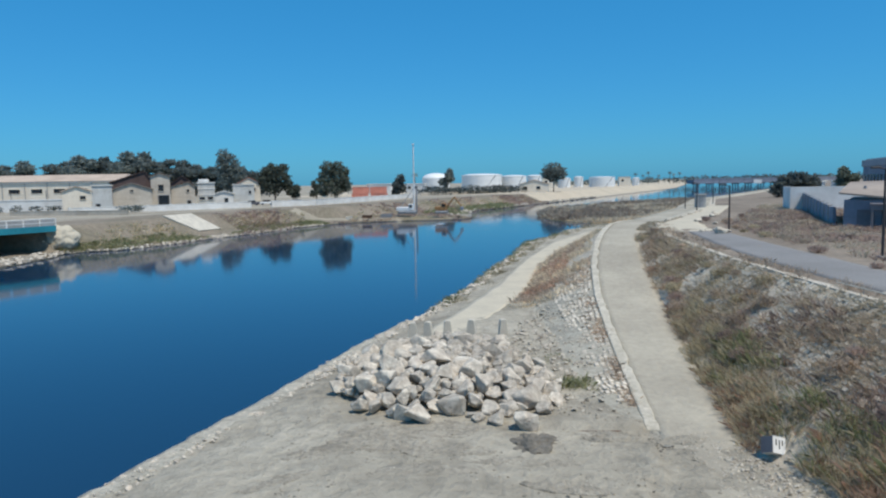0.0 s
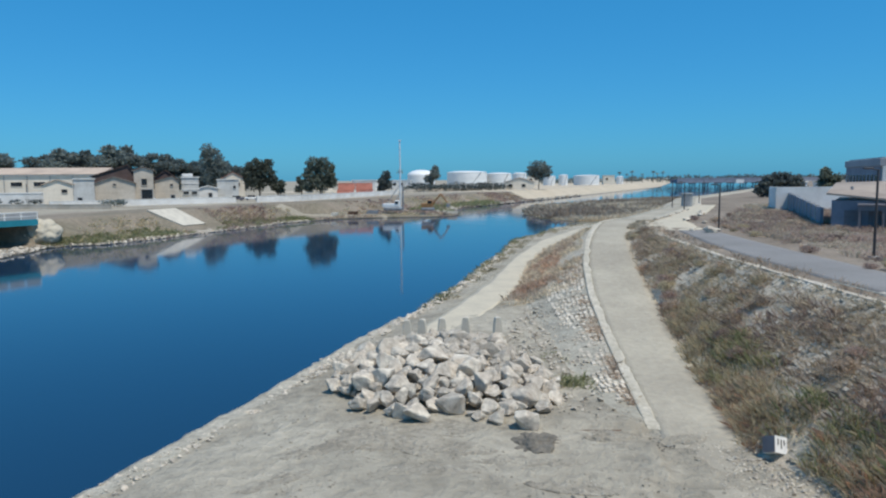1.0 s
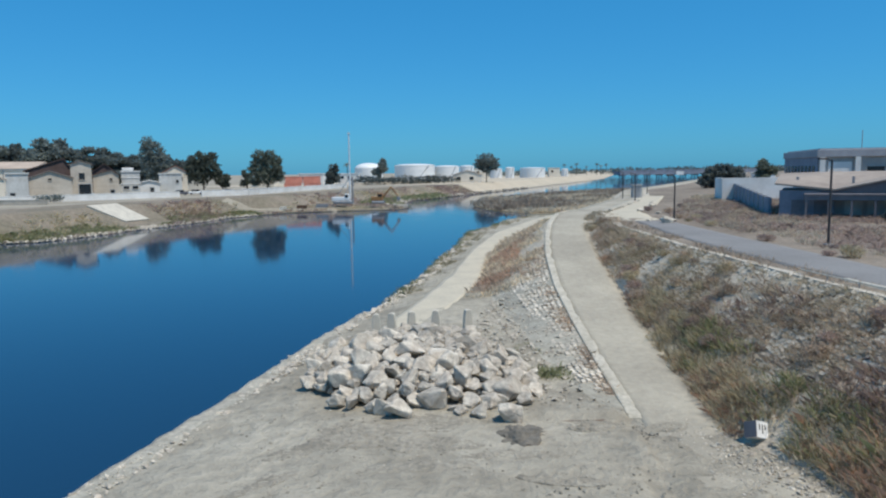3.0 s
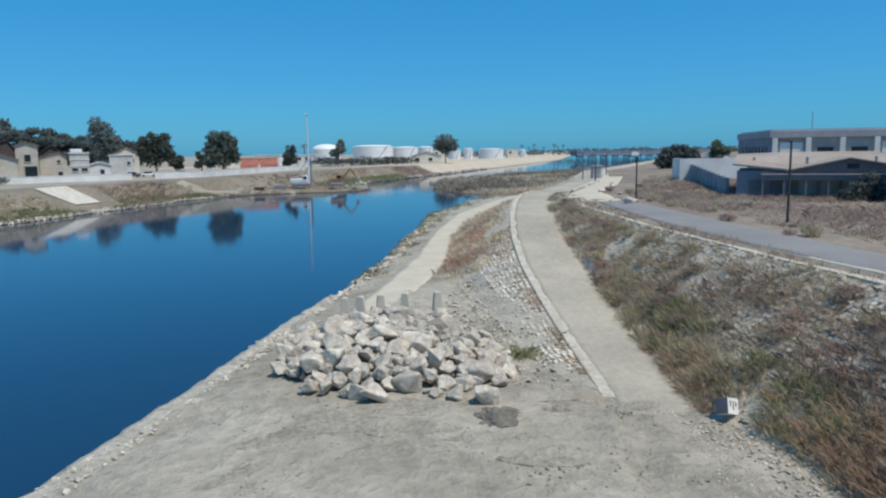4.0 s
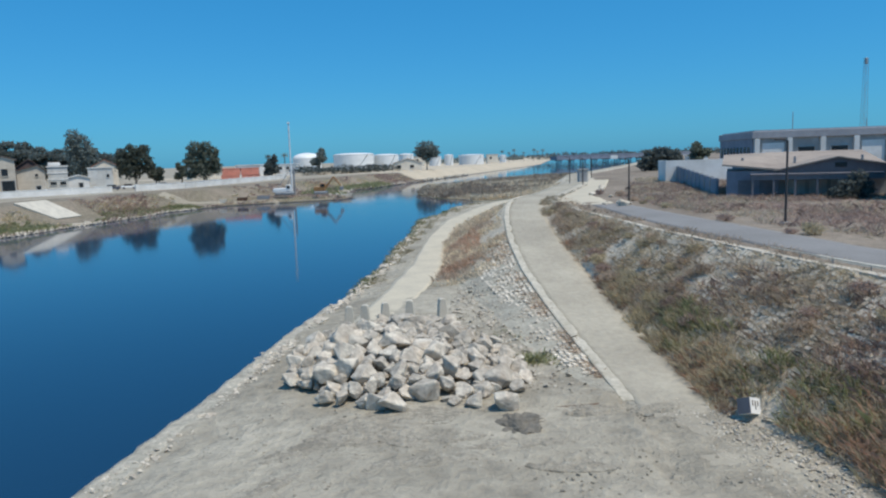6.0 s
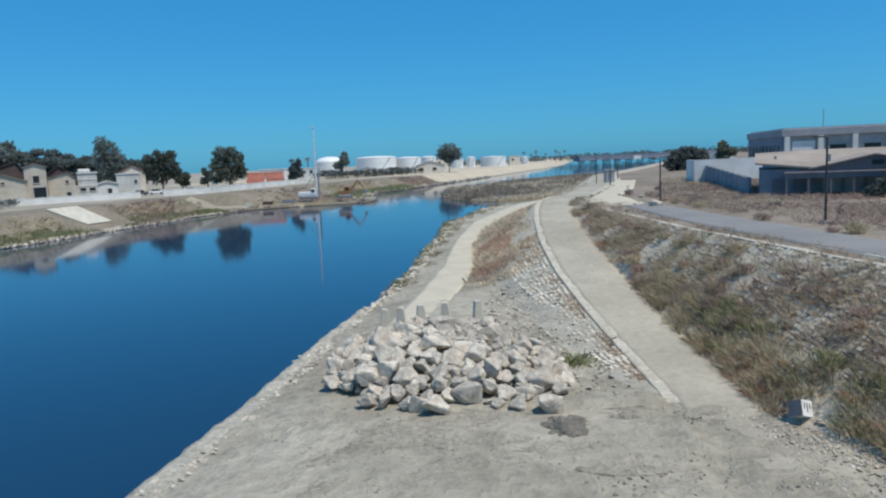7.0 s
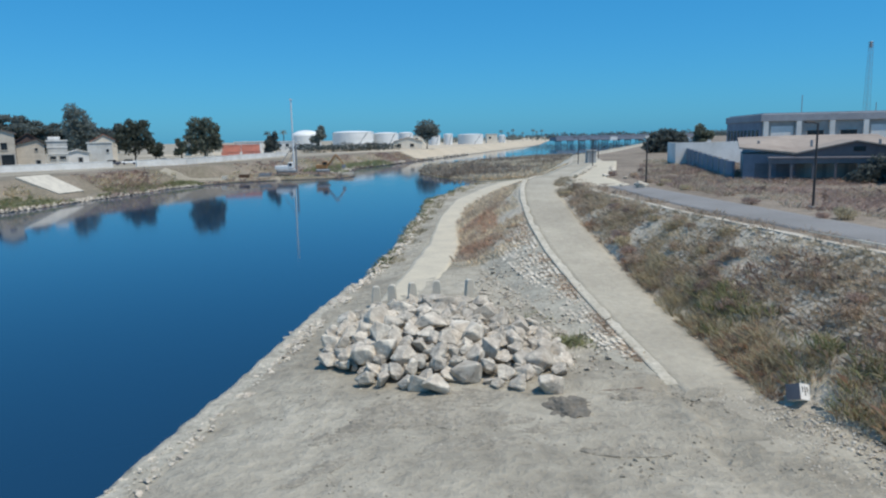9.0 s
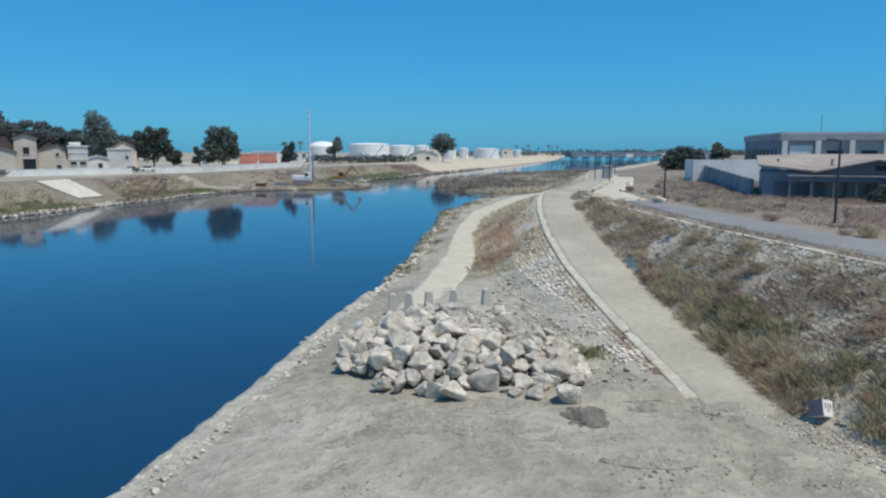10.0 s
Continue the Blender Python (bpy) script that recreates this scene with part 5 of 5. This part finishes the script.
tufts("green_weeds", scatter(420, 46, 125, -0.35, 0.2, "edge", "path_l", 9, 0.25), 0.4, 0.45, 14, 0.018, M_GREEN, "green bank weeds along the water's edge", 9)
tufts("olive_weeds", scatter(380, 48, 140, -0.2, 0.6, "edge", "path_l", 10, 0.3), 0.3, 0.45, 14, 0.018, M_OLIVE, "olive bank weeds along the water's edge", 10)
tufts("dry_weeds", scatter(3000, 14, 120, 0.2, 1.0, "slope_top", 34.0, 11, 0.15, 0.12), 0.36, 0.6, 14, 0.014, M_DRY, "dry straw grass on the upper platform", 11)
tufts("brown_weeds", scatter(2600, 18, 100, 0.22, 0.9, "slope_top", 30.0, 12, 0.25, 0.12), 0.4, 0.6, 14, 0.014, M_DUSK, "dead purple-brown weeds on the upper platform", 12)
tufts("brown_weeds", scatter(1500, 18, 62, 0.3, 1.0, "slope_top", 26.0, 35, 0.1, 0.15), 0.3, 0.5, 14, 0.012, M_DUSK, "low dead weeds beside the upper road", 35)
tufts("dry_weeds", scatter(260, 16, 70, -0.05, 0.12, "slope_top", 10.0, 13, 0.1), 0.32, 0.35, 18, 0.010, M_BROWN, "dry weeds along the edge of the asphalt road", 13)
tufts("green_weeds", [(0.9 + 0.5 * math.sin(i * 2.1), 28.4 + 0.5 * math.cos(i * 3.3), 0.12, 0.8 + 0.1 * (i % 4)) for i in range(34)] +
      [(0.2 + 0.6 * math.sin(i), 32.5 + 0.8 * math.cos(i * 2), 0.15, 0.7) for i in range(9)], 0.5, 0.45, 26, 0.012, M_GREEN, "small green weeds growing from rubble", 14)
tufts("olive_weeds", scatter(330, 26, 55, 0.72, 1.0, "toe", "kerb", 25, 0.3), 0.18, 0.3, 16, 0.012, M_BROWN, "small dry weeds between revetment blocks", 25)
tufts("reeds", scatter(3800, 168, 345, 0.0, 1.0, "edge", "path_l", 15, 0.2, 0.05), 1.4, 1.2, 10, 0.07, M_BROWN, "brown dry reeds on the low marsh spit", 15)
tufts("reeds", scatter(2600, 166, 330, 0.0, 1.0, "edge", "path_r", 16, 0.2, 0.05), 1.2, 1.2, 10, 0.07, M_DRY, "straw-coloured reeds on the low marsh spit", 16)
tufts("bank_scrub", scatter(2400, 101, 330, 0.0, 1.0, "bank_top", "shore", 17, 0.2, 0.06), 0.6, 0.9, 10, 0.06, M_DUSK, "brown dry scrub on the far bank", 17)
tufts("bank_scrub", scatter(1100, 101, 330, 0.1, 0.95, "bank_top", "shore", 18, 0.35, 0.06), 0.6, 0.9, 10, 0.06, M_OLIVE, "olive scrub on the far bank", 18)
tufts("bank_scrub", scatter(1100, 101, 175, 0.45, 0.95, "bank_top", "shore", 19, 0.2, 0.08), 0.6, 0.8, 10, 0.05, M_GREEN, "green scrub along the far waterline", 19)
tufts("bank_scrub", scatter(900, 205, 290, 0.5, 1.0, "bank_top", "shore", 20, 0.2, 0.08), 1.0, 1.0, 10, 0.07, M_GREEN, "green scrub along the far waterline", 20)


# ---- loose stones ----
def stones(name, pts, label, seed, meshes=None, material=None):
    """Many small stones as one object."""
    rng = random.Random(seed)
    verts, faces = [], []
    shapes = [([v.co.copy() for v in me.vertices], [tuple(p.vertices) for p in me.polygons]) for me in (meshes or SMALL)]
    for x, y, z, s in pts:
        vs, fs = rng.choice(shapes)
        m = Matrix.LocRotScale((x, y, z), Euler((rng.uniform(-0.5, 0.5), rng.uniform(-0.5, 0.5), rng.uniform(0, 6))), Vector((rng.uniform(0.8, 1.3), rng.uniform(0.8, 1.2), rng.uniform(0.45, 0.75))) * s)
        n = len(verts)
        verts += [m @ v for v in vs]
        faces += [tuple(n + k for k in f) for f in fs]
    return tagged(obj(name, verts, faces, material or M_ROCK), label, "stones", kind="stuff")


def strew(n, ya, yb, a, b, u0, u1, smin, smax, seed, sink=0.2, power=1.0):
    rng = random.Random(seed)
    out = []
    for _ in range(n):
        y, u = ya + (yb - ya) * rng.random() ** power, rng.uniform(u0, u1)
        x = line(a, y) * (1 - u) + line(b, y) * u
        s = smin + (smax - smin) * rng.random() ** 2.5
        out.append((x, y, land_z(x, y) + s * sink, s))
    return out


stones("rubble", strew(1900, 25, 50, "path_r", "kerb", 0.35, 0.95, 0.06, 0.3, 1), "pale broken stones strewn below the revetment", 1)
stones("rubble", strew(1800, 11, 24, "kerb", "track_r", 0.3, 1.05, 0.03, 0.13, 2, 0.05), "pale gravel and broken stones beside the slope", 2)
stones("rubble", strew(1900, 12, 22, "track_r", "slope_top", -0.3, 0.1, 0.035, 0.17, 3), "pale broken stones at the foot of the slope", 3)
stones("rubble", strew(700, 9, 40, "edge", "kerb", 0.1, 1.0, 0.03, 0.10, 4, 0.05), "small stones strewn over packed dirt", 4)
stones("clods", strew(2600, 9, 25, "edge", "track_r", 0.12, 0.95, 0.03, 0.16, 21, 0.0), "dry crumbled clods strewn over packed dirt", 21, None, M_CLOD)
stones("clods", [(-0.6 + 1.1 * math.sin(i * 1.7) * ((i % 13) / 13), 22.3 + 1.2 * math.cos(i * 2.3) * ((i % 11) / 11), 0.02, 0.06 + 0.02 * (i % 7)) for i in range(120)], "dark crumbled clods round a soil heap", 22, None, M_MUD)
stones("clods", [(3.1 + 0.8 * math.sin(i * 1.3) * ((i % 13) / 13), 22.7 + 0.9 * math.cos(i * 2.1) * ((i % 11) / 11), 0.02, 0.05 + 0.02 * (i % 6)) for i in range(70)], "dark crumbled clods beside the kerb end", 23, None, M_MUD)
stones("far_riprap", strew(2200, 100, 172, "shore", "bank_top", -0.02, 0.12, 0.25, 0.75, 5), "pale stones lining the far waterline", 5)
stones("far_riprap", strew(700, 205, 420, "shore", "bank_top", -0.02, 0.18, 0.6, 1.8, 6), "pale stones lining the far waterline", 6)
stones("far_riprap", strew(300, 84, 101, "shore", "bank_top", 0.0, 0.08, 0.35, 0.9, 7), "pale stones lining the far waterline", 7)
stones("rubble", strew(160, 66, 100, "slope_top", "slope_top", 0, 1, 0.2, 0.7, 8), "pale stones lying on the platform", 8)


def edge_stones():
    t = thing("riprap", -8, 45, 0, "pale riprap stones along the river's edge", "riprap")
    rng = random.Random(11)
    for _ in range(300):
        y = 29 + 62 * rng.random() ** 1.2
        u = rng.uniform(-0.9, 0.75) if y > 34 else rng.uniform(0.0, 0.9)
        x = line("edge", y) + u
        s = rng.uniform(0.3, 0.8) * (0.75 if y < 36 else 1.0)
        ob = new("stone", rng.choice(SMALL))
        ob.parent = t
        ob.matrix_world = Matrix.LocRotScale((x, y, land_z(x, y) - (0.06 if y < 36 else 0.0) * s), Euler((rng.uniform(-0.25, 0.25), rng.uniform(-0.25, 0.25), rng.uniform(0, 6.3))), Vector((1.35, 1.0, 0.38 if y < 36 else 0.65)) * s)


edge_stones()
def edge_fill():
    rng = random.Random(12)
    out = []
    for _ in range(1700):
        y = 12 + 90 * rng.random()
        s = (0.08 + 0.2 * rng.random() ** 2) if y < 38 else (0.1 + 0.4 * rng.random() ** 2)
        x = line("edge", y) + (rng.uniform(0.0, 1.1) if y < 38 else rng.uniform(-0.8, 1.0))
        out.append((x, y, land_z(x, y) + (-0.02 if y < 38 else 0.15) * s, s))
    return out


stones("riprap_fill", edge_fill(), "pale smaller stones packed along the river's edge", 12)
for x_, y_, s_ in ((13.2, 58.6, 1.3), (13.9, 59.6, 0.8), (12.2, 60.5, 0.6), (14.6, 75, 0.9), (16.5, 80, 0.8), (18, 84, 1.0), (19.5, 90, 0.9), (15.3, 70, 0.6)):
    ob_ = new("boulder", ROCKS[int(x_ * 10) % len(ROCKS)])
    ob_.matrix_world = Matrix.LocRotScale((x_, y_, land_z(x_, y_) + 0.2 * s_), Euler((0.2, 0.1, x_)), (s_, s_, s_ * 0.8))
    tagged(ob_, "pale boulder lying beside the upper road", "boulder", "boulders on the platform")

# ---- loose damp soil scraped over the dirt ----
def soil_patch(cx, cy, rx, ry, turn, height, seed):
    """A low ragged spread of darker soil that sinks into the ground at its rim."""
    n = 90
    ca, sa = math.cos(radians(turn)), math.sin(radians(turn))
    vs, fs = [], []
    for j in range(n + 1):
        for i in range(n + 1):
            u, v = 2.4 * i / n - 1.2, 2.4 * j / n - 1.2
            x, y = cx + u * rx * ca - v * ry * sa, cy + u * rx * sa + v * ry * ca
            k = 0.45 - 0.75 * (u * u + v * v) + 1.0 * noise.noise(Vector((x * 1.3, y * 2.4, seed))) + 0.9 * noise.noise(Vector((x * 4.5, y * 7.5, seed))) + 0.5 * noise.noise(Vector((x * 12, y * 16, seed)))
            z = min(1.0, max(-1.0, k * 1.4)) * height + 0.012 * noise.noise(Vector((x * 9, y * 9, seed)))
            if u * u + v * v > 1.3:
                z = -0.05
            vs.append((x, y, land_z(x, y) + z + 0.012))
    for j in range(n):
        for i in range(n):
            q = j * (n + 1) + i
            fs.append((q, q + 1, q + n + 2, q + n + 1))
    return tagged(obj("loose_soil", vs, fs, M_DAMP), "grey-brown loosened damp soil scraped over packed dirt", "soil", "scraped soil", "stuff")


for k_, (x_, y_, a_, b_, r_, h_) in enumerate(((-4.9, 22.4, 2.3, 1.2, 25, 0.035), (-3.2, 21.2, 1.4, 0.55, 10, 0.03), (-6.9, 20.9, 1.5, 0.45, 35, 0.025), (-2.6, 23.6, 1.5, 0.6, 0, 0.03),
                                               (1.9, 23.2, 0.9, 0.6, 10, 0.05), (-0.9, 20.6, 1.6, 0.35, 4, 0.03), (-3.6, 19.6, 1.5, 0.35, 12, 0.022), (0.3, 19.0, 1.1, 0.3, -6, 0.03), (-7.6, 18.6, 1.2, 0.3, 50, 0.022))):
    soil_patch(x_, y_, a_, b_, r_, h_, 40 + k_)

# ---- things lying in the foreground ----
cl = thing("soil_clod", -0.6, 22.1, 0.0, "dark lump of clodded soil and matting", "soil heap")
bm = bmesh.new()
bmesh.ops.create_icosphere(bm, subdivisions=4, radius=1.0)
for v in bm.verts:
    k_ = 1 + 0.35 * noise.noise(v.co * 2.2) + 0.12 * noise.noise(v.co * 7)
    v.co = Vector((v.co.x * 0.85 * k_, v.co.y * 1.0 * k_, max(-0.08, v.co.z) * 0.32 * k_ + 0.06 * noise.noise(v.co * 9)))
part("lump", bm, M_MUD, cl)
stk = thing("rusty_bar", 1.4, 23.6, 0.03, "thin rusty bar lying on packed dirt", "bar", "", 4)
part("bar", rods(((-1.6, 0, 0.03), (1.3, 0.05, 0.06), 0.05), seg=6), M_RUSTY, stk)
bx = thing("plastic_crate", 6.6, 22.0, land_z(6.6, 22.0) + 0.02, "dirty white plastic crate tipped among weeds, shade painted on one side", "crate", "", 24)
tip_ = pose(0, 0, 0.26, -24, 18, 0)
bm = bmesh.new()
for r_ in ((-0.24, 0.24, -0.24, -0.215, -0.25, 0.25), (-0.24, 0.24, 0.215, 0.24, -0.25, 0.25), (0.215, 0.24, -0.215, 0.215, -0.25, 0.25), (-0.24, 0.215, -0.215, 0.215, 0.225, 0.25), (-0.24, 0.215, -0.215, 0.215, -0.25, -0.225)):
    box(bm, *r_, m=tip_)
part("body", bm, M_WHITEWALL, bx)
# The left face gets a dark colour that paints in its shade.
bm = bmesh.new()
box(bm, -0.255, -0.241, -0.235, 0.235, -0.245, 0.245, m=tip_)
part("side_panel", bm, M_DIM, bx, "side panel painted dark for its shade")
for k_, lo_ in ((-0.12, -0.02), (0.0, -0.12), (0.11, 0.0)):
    bm = bmesh.new()
    box(bm, k_ - 0.02, k_ + 0.02, -0.246, -0.239, lo_, 0.16, m=tip_)
    part("slot", bm, M_DARK, bx)


# ---- revetment blocks, piece by piece ----
def block_mesh(a, b, h):
    me = bpy.data.meshes.new("block")
    bm = bmesh.new()
    q = 0.82
    lo = [bm.verts.new((sx * a / 2, sy * b / 2, -h)) for sx, sy in ((-1, -1), (1, -1), (1, 1), (-1, 1))]
    hi = [bm.verts.new((sx * a / 2 * q, sy * b / 2 * q, h)) for sx, sy in ((-1, -1), (1, -1), (1, 1), (-1, 1))]
    bm.faces.new(hi)
    for k in range(4):
        bm.faces.new((lo[k], lo[(k + 1) % 4], hi[(k + 1) % 4], hi[k]))
    bmesh.ops.recalc_face_normals(bm, faces=bm.faces)
    bm.to_mesh(me)
    bm.free()
    me.materials.append(M_BLOCK)
    return me


def revetment(name, ya, yb, low, high, u0, u1, across, along, h, label, near, bare, seed, wild):
    """Blocks in courses on the slope between two lines; near: the stretch whose blocks are parts of their own."""
    rng = random.Random(seed)
    t = thing(name, (line(low, near[0]) + line(high, near[0])) / 2, near[0], 0.5, label, "revetment")
    me = block_mesh(along * 0.86, across * 0.80, h)
    vs0, fs0 = [v.co.copy() for v in me.vertices], [tuple(p.vertices) for p in me.polygons]
    verts, faces, single = [], [], 0
    y = ya
    while y < yb:
        a, b = Vector((line(low, y), y, land_z(line(low, y) + 0.001, y))), Vector((line(high, y), y, land_z(line(high, y) - 0.001, y)))
        up = b - a
        n = int(up.length * (u1 - u0) / across)
        along_v = Vector((line(low, y + 0.5) - line(low, y - 0.5), 1.0, float(track_z(y + 0.5) - track_z(y - 0.5)) * 0.5)).normalized()
        nrm = along_v.cross(up.normalized())
        if nrm.z < 0:
            nrm = -nrm
        side = nrm.cross(along_v).normalized()
        rot = Matrix((along_v, side, nrm)).transposed().to_4x4()
        for i in range(n):
            u = u0 + (i + 0.5) * (u1 - u0) / max(1, n)
            p = a + up * u + along_v * (along * 0.5 * (i % 2))
            if bare and noise.noise(Vector((p.x * 0.5, p.y * 0.35, seed))) > bare + (0.5 * (u - 0.55) if wild > 0.03 else 0) + rng.uniform(-0.2, 0.2):
                continue
            p = p + nrm * (h * 0.55 + rng.uniform(-0.075, 0.03)) + along_v * rng.uniform(-wild, wild) + side * rng.uniform(-wild, wild)
            m = Matrix.Translation(p) @ rot @ Euler((rng.uniform(-0.16, 0.16), rng.uniform(-0.16, 0.16), rng.uniform(-0.12, 0.12))).to_matrix().to_4x4()
            if near[0] <= y <= near[1] and single < 300:
                ob = new("block", me)
                ob.parent = t
                ob.matrix_world = m
                single += 1
            else:
                k = len(verts)
                verts += [m @ v for v in vs0]
                faces += [tuple(k + q for q in f) for f in fs0]
        y += along
    ob = obj("block_bed", [tuple(v - Vector(t.location)) for v in verts], faces, M_BLOCK, t)
    tagged(ob, "", "", kind="stuff")


revetment("stone_revetment", 26.5, 53, "toe", "kerb", 0.35, 0.97, 0.24, 0.34, 0.045, "grey concrete block revetment below the gravel track", (29, 37), 0.22, 3, 0.02)
revetment("slope_revetment", 14, 50, "track_r", "slope_top", 0.35, 0.99, 0.24, 0.30, 0.052, "weathered concrete block revetment overgrown with dry weeds", (24, 31), 0.0, 4, 0.06)
ys_ = np.arange(14, 62, 1.0)
cap_v, cap_f = [], []
for y_ in ys_:
    for dx_, z_ in ((-0.1, 3.7), (-0.1, 4.08), (0.14, 4.12), (0.14, 3.7)):
        cap_v.append((line("slope_top", y_) + dx_, float(y_), z_ + 0.08 * noise.noise(Vector((0, y_ * 3, dx_)))))
for j_ in range(len(ys_) - 1):
    for i_ in range(3):
        q_ = j_ * 4 + i_
        cap_f.append((q_, q_ + 1, q_ + 5, q_ + 4))
tagged(obj("coping_beam", cap_v, cap_f, M_BLOCK), "pale concrete beam along the top of the slope", "coping", kind="structure")
